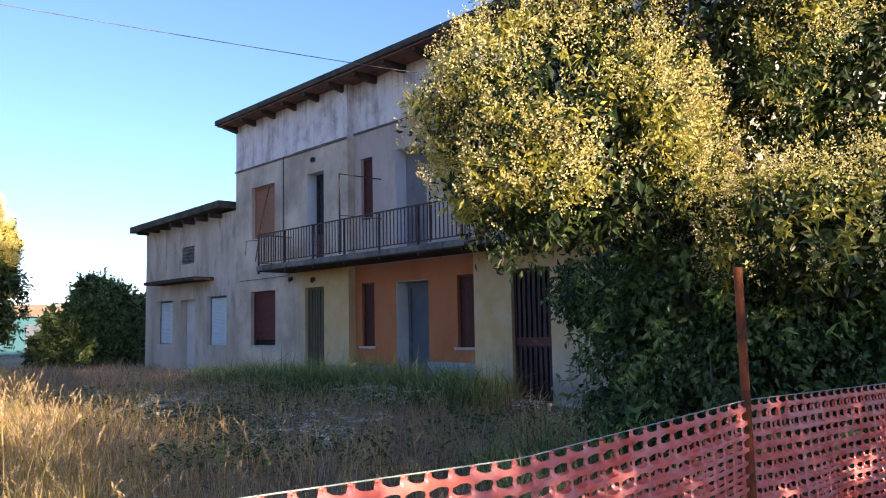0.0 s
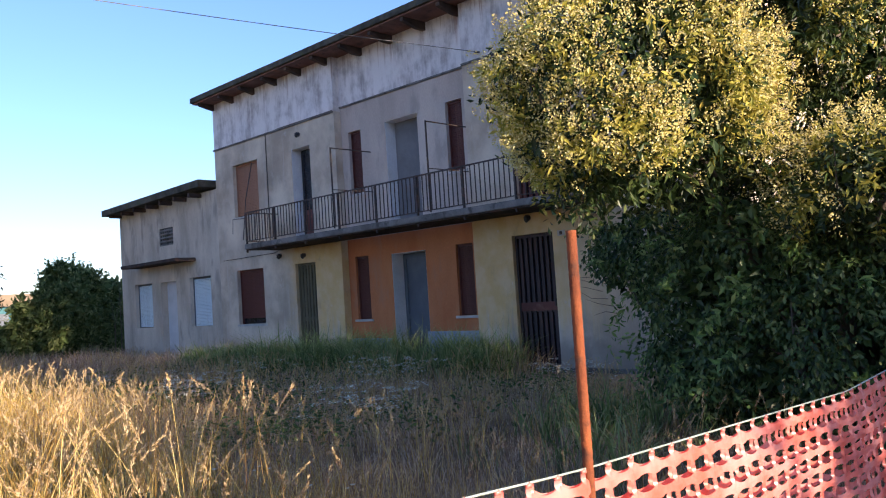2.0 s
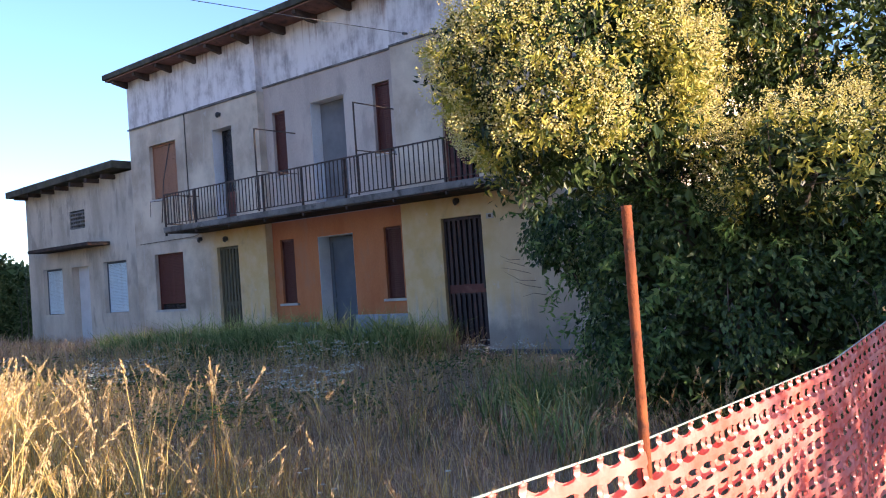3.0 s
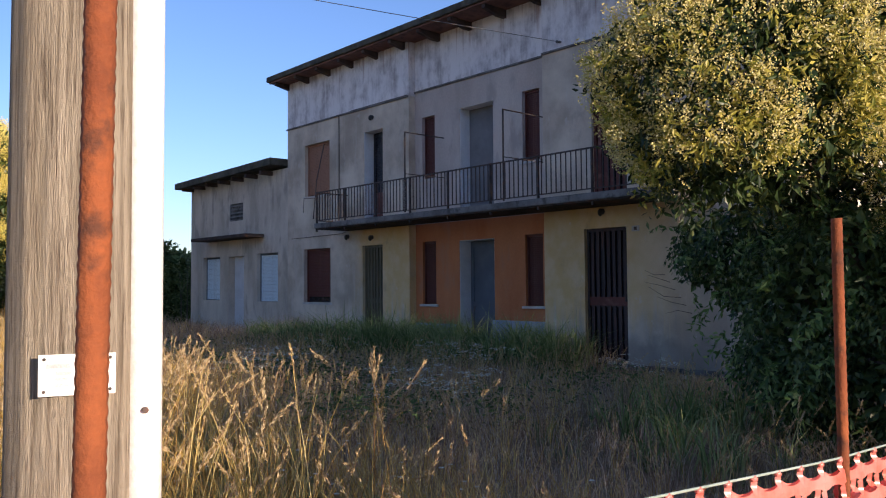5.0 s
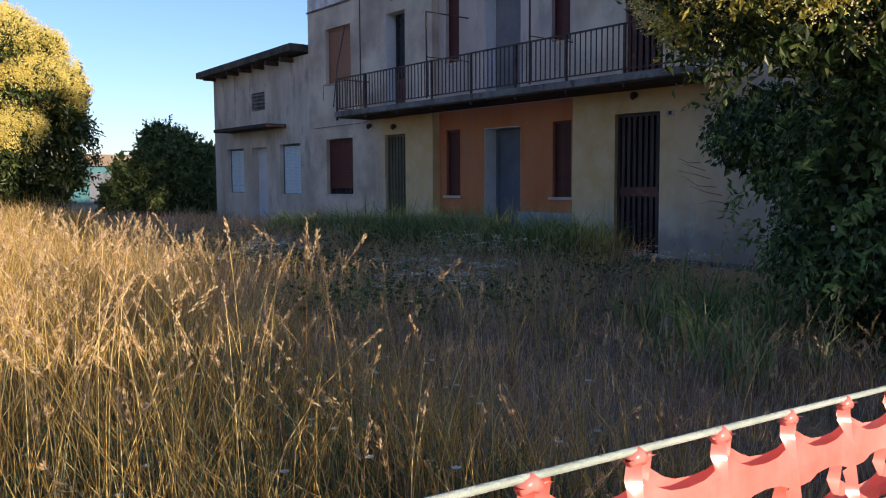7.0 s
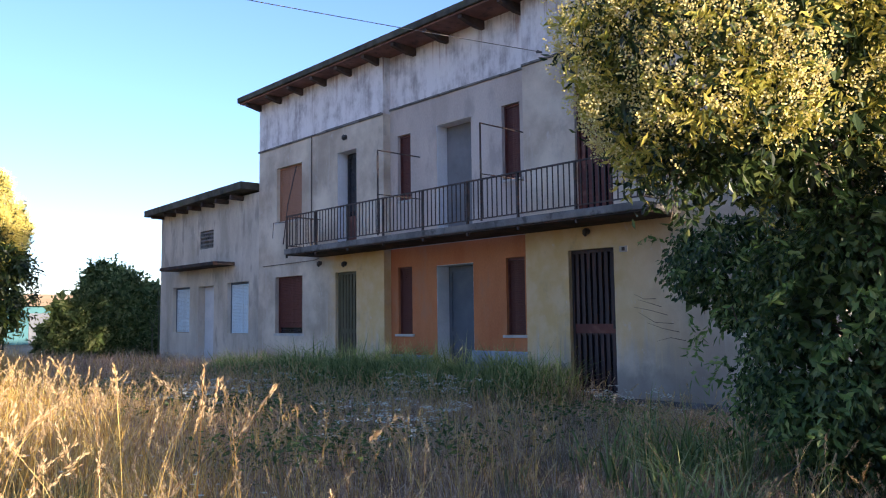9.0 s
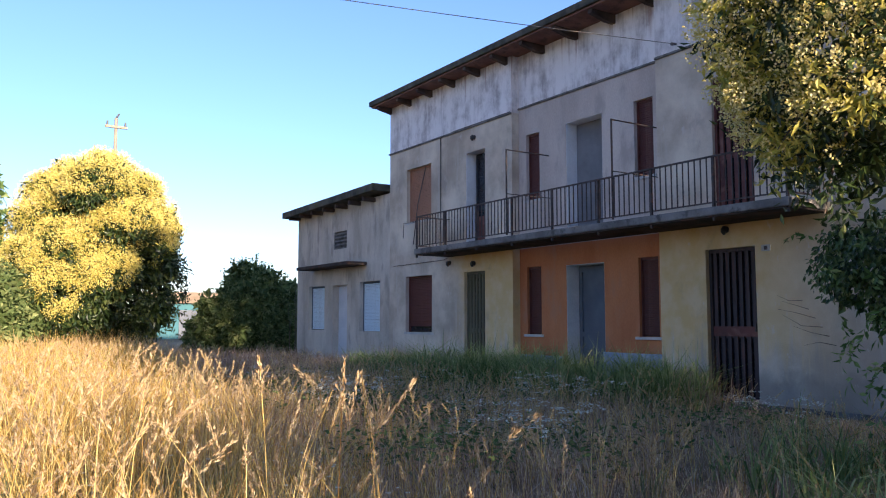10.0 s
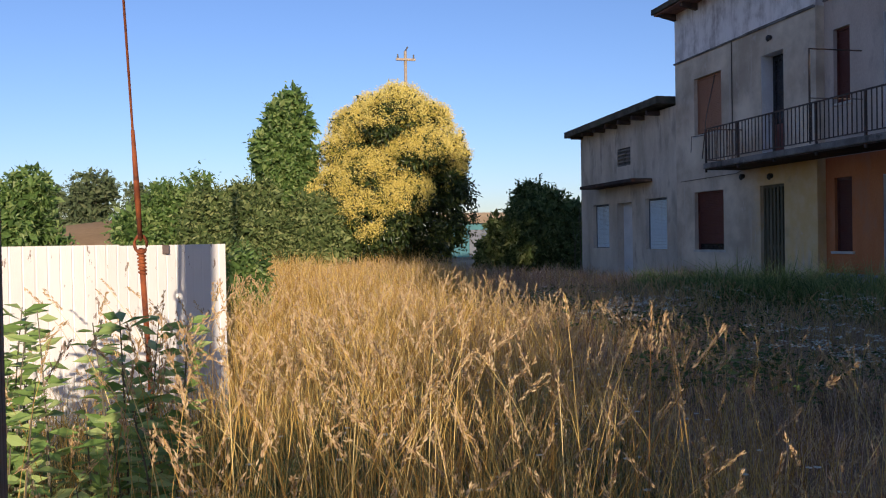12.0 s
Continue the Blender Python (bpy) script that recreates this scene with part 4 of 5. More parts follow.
def make_grass():
    x, y, f, a = clumps(17000, 20, -7, 10, 1.6, 30, lambda x, y: yard(x, y) & thinner(x, y, 6.5) & (rng.random(len(x)) > 0.4 * sunny_side(x, y) * (y < 9)) & (rng.random(len(x)) > 0.6 * green_zone(x, y)), 0.10)
    ok = yard(x, y) & ~bare(x, y)
    x, y, f, a = x[ok], y[ok], f[ok], a[ok]
    # Blade tint follows the sun line: golden where sunlit, brown where shaded.
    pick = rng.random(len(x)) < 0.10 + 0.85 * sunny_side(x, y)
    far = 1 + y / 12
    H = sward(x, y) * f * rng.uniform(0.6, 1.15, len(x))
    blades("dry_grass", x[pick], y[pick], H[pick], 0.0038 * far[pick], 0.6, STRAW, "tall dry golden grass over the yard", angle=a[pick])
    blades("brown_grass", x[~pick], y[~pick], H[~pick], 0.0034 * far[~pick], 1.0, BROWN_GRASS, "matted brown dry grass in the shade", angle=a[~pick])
    x, y = scatter(130000, -7, 10, 1.6, 30, lambda x, y: yard(x, y) & thinner(x, y, 7.5))
    blades("grass_litter", x, y, 0.55 * sward(x, y) * rng.uniform(0.4, 1.1, len(x)), 0.004 * (1 + y / 12), 1.7, BROWN_GRASS, "low tangled dead grass and litter on the ground")
    x, y, f, a = clumps(5600, 16, -6, 10, 1.6, 26, lambda x, y: yard(x, y) & (rng.random(len(x)) < 0.5 * green_zone(x, y) * np.clip(2.4 * patchy(x, y, 2.0) - 0.7, 0, 1) + 0.08 * (patchy(y * 1.4, x * 1.4) > 0.66) * (x > 2.5) * (y > 7.5) + 0.02), 0.10)
    ok = yard(x, y) & ~bare(x, y)
    x, y, f, a = x[ok], y[ok], f[ok], a[ok]
    blades("green_grass", x, y, sward(x, y) * f * rng.uniform(0.5, 1.1, len(x)), 0.0055 * (1 + y / 14), 0.9, GREEN_GRASS, "rank green grass along the house front", angle=a)
    x, y, f, a = clumps(620, 22, -2.4, 1.0, 2.6, 7.5, lambda x, y: yard(x, y), 0.08)
    blades("green_weeds", x, y, 0.5 * f * rng.uniform(0.5, 1.1, len(x)), 0.008, 0.8, GREEN_GRASS, "yellow-green weeds among the dry grass", angle=a)
    # low broad-leaved weeds in the shaded middle
    x, y = scatter(3400, 2.0, 8.6, 6.0, 18, lambda x, y: yard(x, y) & ~bare(x, y) & (rng.random(len(x)) < 1.6 * patchy(y * 1.4, x * 1.4) - 0.55))
    per = 7
    P = np.stack([np.repeat(x, per), np.repeat(y, per), np.repeat(height(x, y), per) + rng.uniform(0.03, 0.38, len(x) * per)], 1) + rng.normal(size=(len(x) * per, 3)) * np.array([0.07, 0.07, 0.0])
    D = unit(rng.normal(size=P.shape) * np.array([1, 1, 0.35]) + np.array([0, 0, 0.15]))
    ob = leaves("leafy_weeds", P, D, unit(rng.normal(size=P.shape) * 0.4 + np.array([-0.2, -0.3, 1.0])), 0.085 * rng.uniform(0.6, 1.3, len(P)), 0.035, WEED)
    tagged(ob, "low green broad-leaved weeds among the brown grass", "weed", kind="stuff")


make_grass()


def make_ears():
    """Tall dry stalks with drooping seed heads."""
    x, y = scatter(1600, -2.2, 0.7, 3.2, 7.5, lambda x, y: rng.random(len(x)) < np.exp(-((x + 0.75) ** 2 / 0.7 + (y - 4.9) ** 2 / 2.5)))
    x2, y2 = scatter(2600, -4, 4, 6, 26, lambda x, y: yard(x, y) & (x < 0.3 + 0.17 * y))
    x3, y3 = scatter(60, -0.3, 0.7, 2.6, 5.2)
    x4, y4 = scatter(4200, 0.2, 7.5, 2.4, 16, lambda x, y: yard(x, y) & (rng.random(len(x)) < patchy(x * 2, y * 2)))
    x, y = np.r_[x, x2, x3, x4], np.r_[y, y2, y3, y4]
    H = np.r_[rng.uniform(0.8, 1.35, len(x) - len(x2) - len(x3) - len(x4)), rng.uniform(0.7, 1.05, len(x2)), rng.uniform(0.7, 1.05, len(x3)), rng.uniform(0.35, 0.75, len(x4))]
    ob, tips, dirv = stalks("grass_stalk", x, y, H, 0.0035 * (1 + y / 16), 0.36, STRAW, "tall dry arching grass stalks with seed heads")
    per = 34
    n = len(tips)
    k = rng.random((n, per))
    dirv = unit(dirv + np.array([0, 0, -0.15]))
    P = tips[:, None] - dirv[:, None] * (k[..., None] * 0.13) + rng.normal(size=(n, per, 3)) * 0.0042 * (1.1 - np.abs(k[..., None] - 0.5))
    D = unit(np.repeat(dirv, per, 0) + rng.normal(size=(n * per, 3)) * 0.22)
    leaves("seed_heads", P.reshape(-1, 3), D, rng.normal(size=D.shape), 0.019, 0.0045 * np.repeat(1 + y / 14, per), EAR, ob)


make_ears()


def make_tufts():
    """Coarse green clumps with broad arching blades, by the privet and along the house."""
    cx, cy = scatter(230, 1.2, 5.8, 3.0, 6.8, lambda x, y: (rng.random(len(x)) < np.clip((x - 1.6) / 2.2, 0, 1)) & (y - 0.8 < (0.60 + 0.2 * rng.random(len(x))) * (x + 1.9)) & (y > 5.6 - 0.6 * x) & ((x < 3.9) | (y > 4.6)))
    hx, hy = scatter(1000, 7.9, 9.75, 9.6, 20.0, lambda x, y: rng.random(len(x)) < 1.5 * patchy(x, y, 2) - 0.2)
    kx, ky = scatter(40, -0.4, 0.9, 2.0, 3.0)
    cx, cy, H = np.r_[cx, hx, kx], np.r_[cy, hy, ky], np.r_[rng.uniform(0.45, 0.85, len(cx)), rng.uniform(0.45, 1.2, len(hx)) * np.where(hy < 16.5, 1.0, 0.7), rng.uniform(0.25, 0.45, len(kx))]
    per = 26
    x = np.repeat(cx, per) + rng.normal(size=len(cx) * per) * 0.05
    y = np.repeat(cy, per) + rng.normal(size=len(cx) * per) * 0.05
    blades("grass_tufts", x, y, np.repeat(H, per) * rng.uniform(0.5, 1.1, len(x)), 0.015 * (1 + y / 30), 1.1, TUFT, "coarse green grass tufts with broad arching blades")


make_tufts()


def make_umbels():
    x, y = scatter(1500, 2.6, 7.4, 6.5, 15, lambda x, y: (patchy(x * 1.5, y * 1.5) > 0.72) & (rng.random(len(x)) < 0.6))
    H = rng.uniform(0.35, 0.62, len(x))
    ob, tips = blades("wildflowers", x, y, H, 0.008, 0.35, GREEN_GRASS, "white wildflowers scattered in the grass", "flower")
    per = 11
    P = (tips[:, None] + rng.normal(size=(len(tips), per, 3)) * np.array([0.045, 0.045, 0.008])).reshape(-1, 3)
    D = unit(rng.normal(size=P.shape) * np.array([1, 1, 0.2]))
    leaves("flower_head", P, D, np.tile((0.0, 0.0, 1.0), (len(P), 1)), 0.032, 0.026, UMBEL, ob)


make_umbels()


def make_bindweed():
    """Small white flowers in the sunlit grass."""
    x, y = scatter(150, -1.6, 1.6, 3.0, 8.0)
    ob, tips = blades("white_flowers", x, y, rng.uniform(0.25, 0.55, len(x)), 0.004, 0.3, GREEN_GRASS, "small white flowers in the dry grass", "flower")
    P = np.repeat(tips, 6, 0)
    a = np.tile(np.arange(6) * 1.047, len(tips))
    D = unit(np.stack([np.cos(a), np.sin(a), np.full(len(a), 0.4)], 1))
    leaves("flower_head", P, D, np.tile((0.0, 0.0, 1.0), (len(P), 1)), 0.02, 0.017, UMBEL, ob)


make_bindweed()


def make_reeds():
    """A stand of cane with long spreading blades at the annex corner."""
    t = empty("reed_clump", 12.0, 31.0, 0, "tall cane clump with long narrow leaves", "reed")
    q = random.Random(12)
    PP, DD = [], []
    for k in range(22):
        x, y, h = q.uniform(11.2, 12.8), q.uniform(30.6, 31.4), q.uniform(1.7, 2.9)
        part("cane", tube([(x, y, -0.05), (x + q.uniform(-.1, .1), y, h * 0.5), (x + q.uniform(-.25, .25), y, h)], [0.016, 0.012, 0.005], 6), GREEN_WOOD, t)
        for i in range(16):
            f = 0.25 + 0.75 * i / 16
            a = q.random() * 6.28
            PP.append((x, y, h * f))
            DD.append((math.cos(a), math.sin(a), q.uniform(0.1, 0.8)))
    PP, DD = np.array(PP), unit(np.array(DD))
    leaves("foliage", PP, DD, np.tile((0.0, -0.3, 1.0), (len(PP), 1)), 0.55 * rng.uniform(0.6, 1.2, len(PP)), 0.05, DARK_LEAF, t)


make_reeds()


# ---- fence of orange net, posts ----
NET_Y = 1.44


def rope_z(x):
    """The cord sags a little between the posts."""
    return float(np.interp(x, (-1.9, -1.6, -0.77, 0.4, 1.48, 2.7, 4.0), (1.30, 1.288, 1.238, 1.205, 1.258, 1.235, 1.26)))


def net_sheet(parent, x0, x1, side, drop, off, pitch=0.066, row=0.042):
    """One hanging layer of the net: cells with an oval hole, joined by wide bands and narrow ties."""
    cols, rows = int((x1 - x0) / pitch), int(drop / row)
    verts, faces = [], []
    K = 16
    for i in range(cols):
        for j in range(rows):
            b = len(verts)
            for r in (0, 1):
                for k in range(K):
                    a = 2 * math.pi * k / K
                    c, s = math.cos(a), math.sin(a)
                    if r == 0:
                        m = max(abs(c), abs(s))
                        u, w = 0.5 * c / m, 0.5 * s / m
                    else:
                        u, w = 0.45 * math.copysign(abs(c) ** 0.85, c), 0.35 * math.copysign(abs(s) ** 0.9, s)
                    x = x0 + (i + 0.5 + u) * pitch
                    d = max((j - w) * row, -0.004)
                    wave = 0.012 * math.sin(x * 9 + off * 40) * d / 0.3 + 0.02 * math.sin(x * 4.1 + d * 7 + off * 30) * min(d, 0.4)
                    relief = 0.006 * (1 if r == 1 and abs(s) < 0.5 else 0)
                    verts.append((x, NET_Y + side * (0.003 + off * min(1, max(d, 0) * 9)) + wave + relief, rope_z(x) - 0.004 - d))
            for k in range(K):
                faces.append((b + k, b + (k + 1) % K, b + K + (k + 1) % K, b + K + k))
    ob = mesh_object("net_layer", verts, faces, NET, parent, smooth=True)
    return ob


barrier = empty("safety_net", 0, 0, 0, "orange plastic safety net folded over a cord between rusty posts", "fence")
net_sheet(barrier, -1.87, 3.7, -1, 1.1, 0.012)
net_sheet(barrier, -1.855, 3.7, 1, 0.75, 0.016)
bm = tube([(x, NET_Y, rope_z(x) + 0.003) for x in np.linspace(-1.87, 3.7, 60)], 0.0019, 6)
loop = part("loop", tube([(-0.006, 0, -0.002), (0, 0, 0), (0.005, 0, -0.003)], [0.0028, 0.0042, 0.003], 8), NET, barrier, smooth=True)
for i in range(84):
    x = -1.87 + 0.066 * i
    ob = loop if i == 0 else new("loop", loop.data)
    ob.parent, ob.location = barrier, (x, NET_Y, rope_z(x) + 0.001)


def net_bunch():
    """The gathered end of the net, crumpled round the last post."""
    verts, faces, nu, nv = [], [], 44, 14
    for i in range(nu + 1):
        for j in range(nv + 1):
            u, v = i / nu, j / nv
            x = -1.80 + 0.27 * u
            z = rope_z(x) - 0.012 - 0.10 * v * (1 - 0.25 * u) + 0.005 * math.sin(25 * u + 5 * v)
            fold = 0.011 * math.sin(9 * v + 7 * u) + 0.009 * math.sin(23 * v - 11 * u) + 0.008 * math.sin(31 * u)
            verts.append((x, NET_Y - 0.022 - 0.7 * fold * (1 - 0.4 * u), z))
    for i in range(nu):
        for j in range(nv):
            if (i * 7 + j * 3) % 11 < 8 or j < 3:
                a = i * (nv + 1) + j
                faces.append((a, a + nv + 1, a + nv + 2, a + 1))
    mesh_object("gathered_end", verts, faces, NET, barrier, "crumpled gathered net end", smooth=True)


net_bunch()
CORD = surface("pale_green_cord", (0.26, 0.33, 0.29), (0.38, 0.44, 0.40), 0.6, 8.0, 120)
part("cord", bm, CORD, barrier, "pale green plastic-coated cord", smooth=True)


def rebar(x, y, z0, z1, lean, r=0.008, n=240):
    t = empty("steel_post", x, y, 0, "rusty ribbed steel post driven into the ground", "post", group="fence posts")
    part("shaft", tube([(x + lean * (z0 + (z1 - z0) * k / n), y, z0 + (z1 - z0) * k / n) for k in range(n + 1)], [r * (1.0 if k % 2 else 1.07) for k in range(n + 1)], 10), RUST, t, smooth=True)
    return t


rebar(-0.735, NET_Y, -0.1, 1.605, 0.0)
rebar(-1.86, NET_Y, -0.1, 2.0, 0.012, 0.0095, 420)
rebar(1.5, NET_Y, -0.1, 1.69, -0.02, 0.014)
rebar(3.75, NET_Y, -0.1, 1.5, 0.0, 0.012)

# wooden pole with its white cable guard
POLE_WOOD = surface("weathered_pole_wood", (0.24, 0.20, 0.15), (0.48, 0.42, 0.33), 0.95, 9.0, 70, (10, 10, 0.35), stain=(0.13, 0.10, 0.075), relief=1.0, specular=0.15)
WHITE_PAINT = surface("white_plastic", (0.74, 0.74, 0.72), (0.82, 0.82, 0.80), 0.5, 3.0, 60)
pole = empty("utility_pole", -1.51, 2.535, 0, "weathered grey wooden utility pole with a white cable guard", "pole")
bm = bmesh.new()
rings = []
for z in np.linspace(-0.3, 8.2, 35):
    rr = 0.126 - 0.0035 * z
    ring = []
    for k in range(48):
        a = 2 * math.pi * k / 48
        crack = 0.018 * math.exp(-((a - 3.75 - 0.03 * math.sin(z * 5)) / 0.05) ** 2) + 0.003 * math.sin(k * 7.3 + z * 0.6)
        ring.append(bm.verts.new((-1.51 + (rr - crack) * math.cos(a), 2.535 + (rr - crack) * math.sin(a), z)))
    rings.append(ring)
for a, b in zip(rings, rings[1:]):
    for k in range(48):
        bm.faces.new((a[k], a[(k + 1) % 48], b[(k + 1) % 48], b[k]))
bm.faces.new(rings[-1])
part("shaft", bm, POLE_WOOD, pole, smooth=True)
part("cable_guard", tube([(-1.42, 2.44, -0.1), (-1.42, 2.44, 1.5), (-1.42, 2.44, 3.4)], 0.033, 20), WHITE_PAINT, pole, "white plastic cable guard", smooth=True)
for z in (1.28, 2.3):
    part("screw", tube([(-1.432, 2.400, z), (-1.430, 2.409, z)], 0.006, 8), RAIL, pole, "dark fixing screw")

# plate on the pole, with bars for its small print
plate = tagged(new("sign_plate"), "small white plate with rounded corners nailed to the pole", "sign")
plate.matrix_world = Matrix.Translation((-1.551, 2.405, 1.355)) @ Euler((0, 0, radians(-17.5))).to_matrix().to_4x4()
bm = bmesh.new()
add_box(bm, -0.062, 0.062, -0.002, 0.001, -0.036, 0.036, bevel=0.0008)
part("board", bm, WHITE_PAINT, plate)
INK = surface("faded_ink", (0.42, 0.42, 0.44), (0.55, 0.55, 0.56), 0.7, 20.0, 200)
for x0, x1, z0, z1 in ((-0.05, -0.012, 0.012, 0.02), (-0.035, -0.01, 0.0, 0.006), (-0.035, -0.01, -0.01, -0.004), (-0.035, -0.012, -0.02, -0.014)):
    part("print_bar", box(x0, x1, -0.0034, -0.0022, z0, z1), INK, plate)
for x0 in (-0.053, 0.053):
    for z0 in (-0.028, 0.028):
        part("nail", tube([(x0, -0.004, z0), (x0, 0.0, z0)], 0.003, 8), RAIL, plate)

# guy wire and its anchor rod
guy = empty("guy_wire", 0, 0, 0, "rusty guy wire with an eye rod anchored in the ground", "wire")
ring = Vector((-1.668, 5.9, 1.44))
up = Vector((0.16, -3.39, 6.06)).normalized()
part("wire", tube([ring + up * 0.02, ring + up * 3.2, ring + up * 6.9], 0.006, 6), RUST, guy)
part("turn_rod", tube([ring + up * 0.03, ring + up * 0.3, ring + up * 0.62], [0.012, 0.015, 0.009], 8), RUST, guy, smooth=True)
part("anchor_rod", tube([ring - up * 0.03, ring - up * 0.8, ring - up * 1.72], 0.015, 8), RUST, guy, smooth=True)
part("eye", tube([ring + Vector((0.03 * math.sin(a), 0, 0.045 * math.cos(a) + 0.0)) for a in np.linspace(0, 2 * math.pi, 15)], 0.008, 6), RUST, guy, smooth=True)
part("winding", tube([ring - up * (0.05 + 0.011 * k / 4) + Vector((0.018 * math.cos(k * 0.8), 0.018 * math.sin(k * 0.8), 0)) for k in range(48)], 0.006, 5), RUST, guy, smooth=True)


# white ribbed fence panels
def white_sheet():
    m, nt, b = tree_nodes("chipped_white_sheet")
    big, fine = noise_of(nt, 1.5, (1, 1, 0.5)), noise_of(nt, 14.0, (1, 1, 0.35), 6.0, 0.7)
    col = mixc(nt, step(nt, big, 0.3, 0.7), (0.70, 0.70, 0.68), (0.80, 0.80, 0.79))
    col = mixc(nt, step(nt, fine, 0.62, 0.65), col, (0.26, 0.20, 0.16))
    col = mixc(nt, maths(nt, "MULTIPLY", step(nt, noise_of(nt, 3.0, (2, 2, 0.3)), 0.66, 0.74), 0.8), col, (0.42, 0.17, 0.07))
    nt.links.new(col, b.inputs["Base Color"])
    b.inputs["Roughness"].default_value = 0.55
    bump(nt, b, fine, 0.2)
    return m


SHEET = white_sheet()
fence = empty("sheet_fence", 0, 0, 0, "white painted ribbed metal fence, chipped and rusting", "fence")
P0, P1 = Vector((-4.92, 4.65, 0)), Vector((-1.33, 8.5, 0))
along = (P1 - P0).normalized()
side = Vector((-along.y, along.x, 0))
total = (P1 - P0).length
start, k = 0.0, 0
while start < total - 0.05:
    end = min(start + 1.06, total)
    verts, faces = [], []
    n = int((end - start) / 0.007)
    for i in range(n + 1):
        s = start + (end - start) * i / n
        ph = (s % 0.09) / 0.09
        d = 0.004 * min(1.0, abs(ph - 0.5) / 0.06) + 0.003 * (k % 2)
        for z in (-0.1, 0.7, 1.43 + 0.008 * (k % 2)):
            p = P0 + along * s + side * -d
            verts.append((p.x, p.y, z))
    m = len(verts)
    verts += [(v[0] + side.x * 0.002, v[1] + side.y * 0.002, v[2]) for v in verts]
    for i in range(n):
        for j in (0, 1):
            a = i * 3 + j
            faces += [(a, a + 3, a + 4, a + 1), (m + a, m + a + 1, m + a + 4, m + a + 3)]
        faces.append((i * 3 + 2, i * 3 + 5, m + i * 3 + 5, m + i * 3 + 2))
    mesh_object("panel", verts, faces, SHEET, fence)
    start, k = end - 0.012, k + 1
for s in (0.3, 2.2, total - 0.1):
    p = P0 + along * s + side * 0.06
    part("post", box(p.x - 0.02, p.x + 0.02, p.y - 0.02, p.y + 0.02, -0.2, 1.4), RUST, fence)
p = P0 + along * (total - 0.62)
part("bracket", box(p.x - 0.03, p.x + 0.02, p.y - 0.05, p.y - 0.025, 1.36, 1.43, bevel=0.005), RAIL, fence, "small dark bracket")


# leafy shoots in front of the fence
def make_shoots():
    t = empty("laurel_shoots", -1.9, 5.3, 0, "young laurel shoots with glossy pointed leaves", "bush")
    PP, DD = [], []
    for k in range(32):
        x, y = random.uniform(-2.35, -1.45), random.uniform(4.6, 5.6)
        h = random.uniform(0.55, 1.18) if k > 6 else random.uniform(1.0, 1.2)
        lx, ly = random.uniform(-.12, .12), random.uniform(-.12, .12)
        pts = [Vector((x + lx * f * f, y + ly * f * f, h * f)) for f in (0, 0.3, 0.6, 0.85, 1.0)]
        part("stem", tube(pts, [0.006, 0.005, 0.004, 0.003, 0.002], 5), GREEN_WOOD, t)
        n = int(h * 38)
        for i in range(n):
            f = 0.18 + 0.82 * (i + random.random()) / n
            a = i * 2.4 + random.uniform(-.4, .4)
            PP.append((x + lx * f * f, y + ly * f * f, h * f))
            DD.append((math.cos(a), math.sin(a), random.uniform(-0.15, 0.55)))
    PP, DD = np.array(PP), unit(np.array(DD))
    leaves("leaves", PP, DD, np.tile((-0.1, -0.6, 0.7), (len(PP), 1)) + rng.normal(size=PP.shape) * 0.4, 0.115 * rng.uniform(0.6, 1.25, len(PP)), 0.04, LAUREL, t)


make_shoots()

# ---- details on the house ----
LAMP = surface("dark_lamp_metal", (0.04, 0.04, 0.045), (0.08, 0.08, 0.085), 0.5, 6.0, 80)
for x, y, z in ((WALL_X, 17.06, 5.72), (WALL_X, 17.08, 2.70), (WALL_X, 10.0, 2.83), (WALL_X, 18.12, 2.77)):
    l = tagged(new("wall_lamp"), "small dark round wall lamp on the plaster", "lamp", group="wall lamps")
    part("base", tube([(x - 0.03, y, z), (x - 0.002, y, z)], 0.055, 14), LAMP, l)
    part("globe", tube([(x - 0.05, y, z + 0.04), (x - 0.07, y, z), (x - 0.075, y, z - 0.04), (x - 0.06, y, z - 0.085)], [0.03, 0.05, 0.045, 0.02], 12), LAMP, l, smooth=True)
part("number_plate", box(WALL_X - 0.012, WALL_X - 0.002, 9.2, 9.36, 2.43, 2.53, bevel=0.003), SILL, house, "small pale number plate")
part("number_bar", box(WALL_X - 0.0155, WALL_X - 0.0125, 9.25, 9.31, 2.45, 2.51), RAIL, house)
part("conduit", tube([(WALL_X - 0.015, 18.52, 3.08), (WALL_X - 0.015, 18.52, 6.0), (WALL_X - 0.02, 17.9, 6.03), (WALL_X - 0.02, 15.66, 6.03)], 0.012, 6), RAIL, house, "thin dark conduit pipe")
part("wire", tube([(WALL_X - 0.012, 20.9, 2.84), (WALL_X - 0.012, 18.4, 2.86), (WALL_X - 0.012, 18.2, 2.9)], 0.008, 5), RAIL, house)
part("prop", tube([(WALL_X - 0.02, 19.22, 5.35), (9.6, 19.0, 4.3), (9.05, 18.3, 3.2)], 0.014, 6), RAIL, house, "iron bar leaning from the shutter to the balcony")
part("outer_wire", tube([(9.05, 18.15, 3.72), (8.9, 18.5, 3.72), (8.88, 18.5, 3.35)], 0.009, 5), RAIL, house)
cable = [Vector((10 - 0.895 * k, 10.93 + 0.432 * k, 6.21 + 0.112 * k - 0.0028 * k * (22 - k) * 0.6)) for k in np.linspace(0, 22, 24)]
part("overhead_cable", tube(cable, 0.007, 6), CONCRETE, house, "thin overhead cable running to the house front")
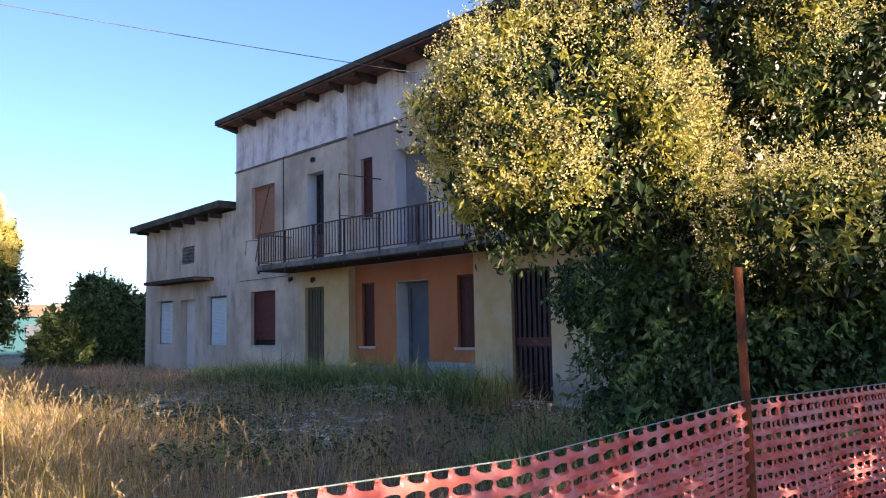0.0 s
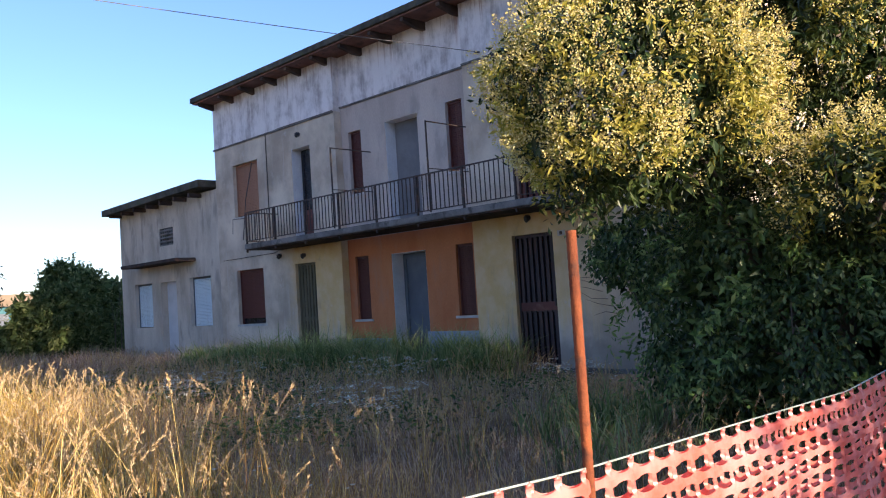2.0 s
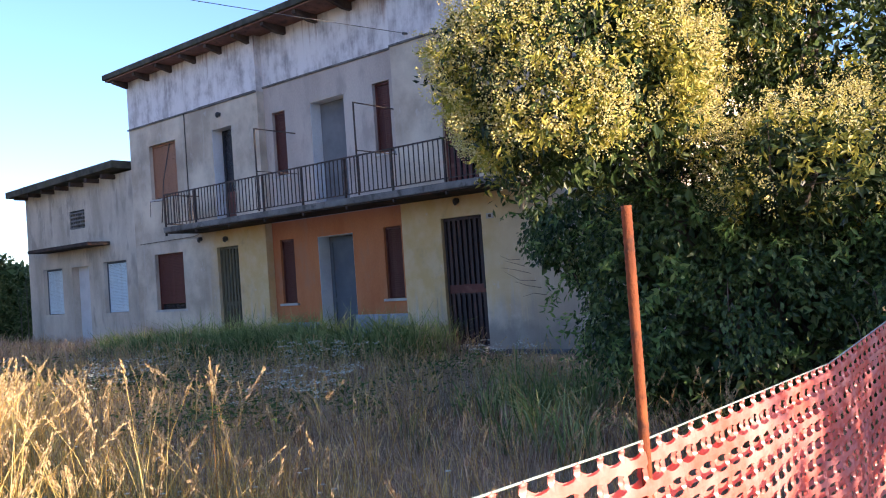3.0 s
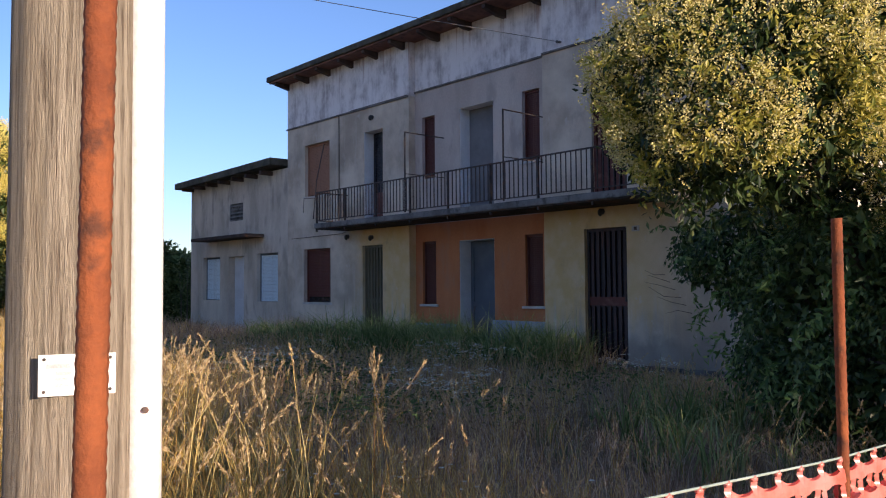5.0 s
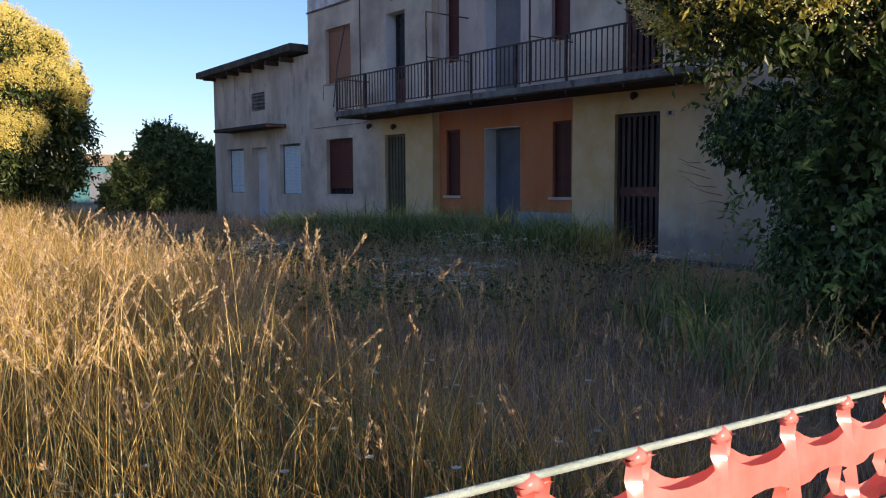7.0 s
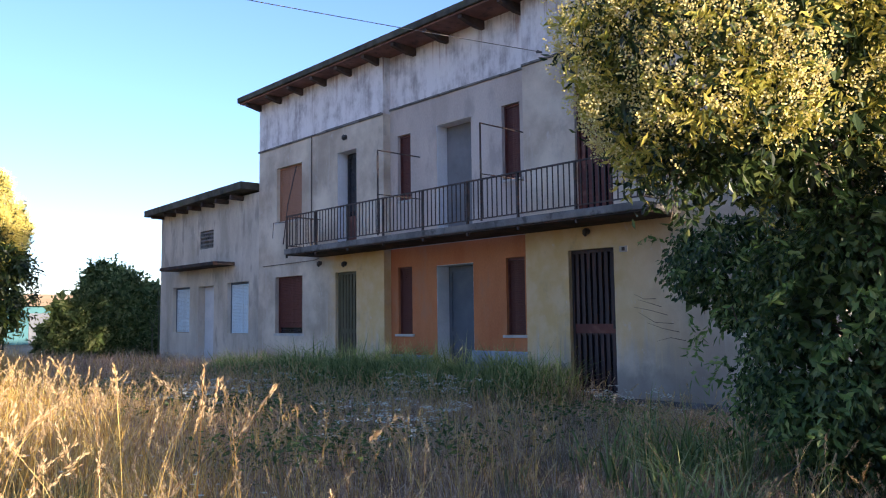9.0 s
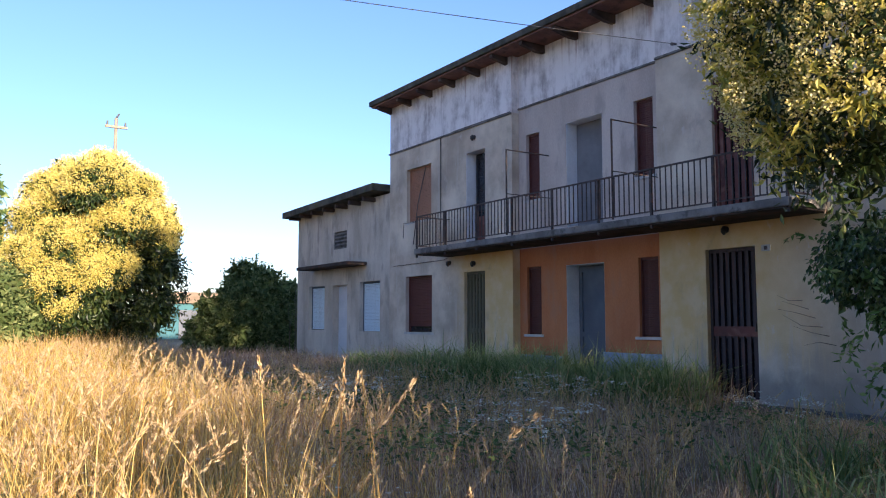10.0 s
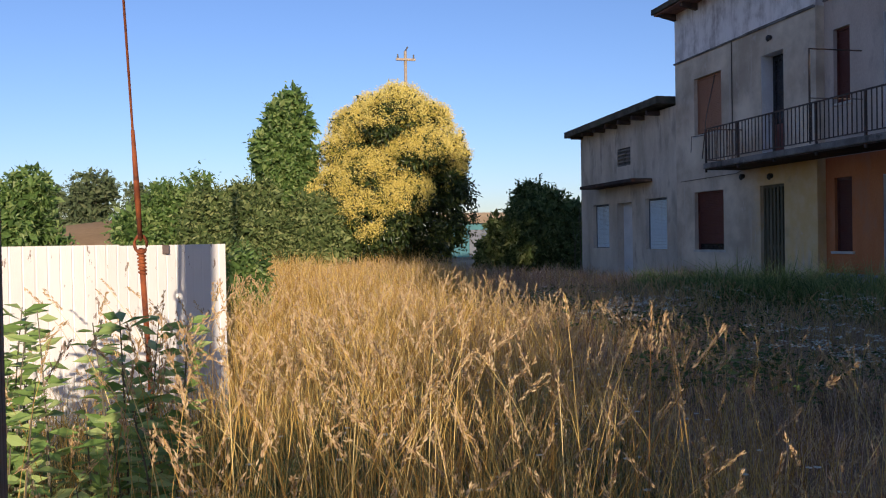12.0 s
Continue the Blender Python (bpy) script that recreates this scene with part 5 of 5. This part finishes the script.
part("insulator", tube([(10.0, 10.93, 6.21), (9.9, 10.95, 6.2)], [0.02, 0.03], 8), LAMP, house)

# dry climbing stems on the plaster beside the lattice door
for k in range(6):
    p = Vector((WALL_X - 0.008, 8.2 + 0.1 * k, 1.0 + 0.13 * k))
    q = p + Vector((random.uniform(-0.2, -0.02), random.uniform(0.25, 0.7), random.uniform(-0.1, 0.25)))
    part("dry_stem", tube([p, p.lerp(q, 0.5) + Vector((-0.02, 0, random.uniform(-.08, .08))), q], [0.006, 0.0045, 0.002], 5), BARK, house)

# ---- distance ----
FIELD = surface("far_stubble_field", (0.30, 0.20, 0.10), (0.42, 0.29, 0.15), 1.0, 0.05, 2.0, specular=0.1)
bm = bmesh.new()
n = 20
grid = [[bm.verts.new((-60 + 110 * i / n, 95 + 60 * j / 8, 5.2 * math.exp(-((i - 7.6) / 4.0) ** 2) * math.sin(math.pi * min(j, 4) / 8) - 0.2)) for j in range(9)] for i in range(n + 1)]
for i in range(n):
    for j in range(8):
        bm.faces.new((grid[i][j], grid[i + 1][j], grid[i + 1][j + 1], grid[i][j + 1]))
tagged(part("far_field", bm, FIELD, smooth=True), "low rise of pale stubble field far off", "field", kind="structure")


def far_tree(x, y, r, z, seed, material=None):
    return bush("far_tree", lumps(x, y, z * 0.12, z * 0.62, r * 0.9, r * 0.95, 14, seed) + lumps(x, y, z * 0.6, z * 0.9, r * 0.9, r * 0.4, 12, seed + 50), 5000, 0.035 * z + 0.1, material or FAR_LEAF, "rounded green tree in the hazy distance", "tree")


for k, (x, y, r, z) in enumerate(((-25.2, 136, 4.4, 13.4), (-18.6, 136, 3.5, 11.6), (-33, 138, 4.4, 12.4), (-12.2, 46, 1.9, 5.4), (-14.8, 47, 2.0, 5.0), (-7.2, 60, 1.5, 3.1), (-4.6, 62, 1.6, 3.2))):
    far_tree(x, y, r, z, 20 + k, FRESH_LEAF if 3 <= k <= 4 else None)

# far utility pole with crossarm
fp = empty("power_pole", 7.4, 46, 0, "distant wooden power pole with a crossarm", "pole")
part("shaft", tube([(7.4, 46, -0.2), (7.4, 46, 6), (7.4, 46, 12.0)], [0.15, 0.11, 0.085], 10), POLE_WOOD, fp, smooth=True)
part("crossarm", box(6.85, 7.95, 45.85, 45.97, 11.45, 11.57), POLE_WOOD, fp)
for x in (6.95, 7.85):
    part("insulator", tube([(x, 45.9, 11.57), (x, 45.9, 11.8)], [0.06, 0.04], 8), LAMP, fp)
part("insulator", tube([(7.4, 46, 12.0), (7.55, 46, 12.25)], [0.05, 0.04], 8), LAMP, fp)

# low shed far behind
shed = empty("far_shed", 17, 62, 0, "low distant shed with a tan roof and teal wall", "shed")
TEAL = surface("teal_sheet", (0.03, 0.12, 0.15), (0.05, 0.18, 0.21), 0.7, 1.0, 20)
TAN = surface("tan_roof", (0.42, 0.30, 0.16), (0.52, 0.38, 0.22), 0.9, 1.0, 10)
part("wall", box(13.2, 22.0, 61, 66, -0.1, 2.6), TEAL, shed)
part("door", box(15.0, 16.6, 60.95, 60.998, 0.0, 2.1), GREY_DOOR, shed)
bm = bmesh.new()
vs = [bm.verts.new(p) for p in ((12.8, 60.6, 2.6), (22.4, 60.6, 2.6), (22.4, 66.4, 2.6), (12.8, 66.4, 2.6), (12.8, 63.5, 3.5), (22.4, 63.5, 3.5))]
for f in ((0, 1, 5, 4), (2, 3, 4, 5), (0, 4, 3), (1, 2, 5), (0, 3, 2, 1)):
    bm.faces.new([vs[k] for k in f])
part("roof", bm, TAN, shed)
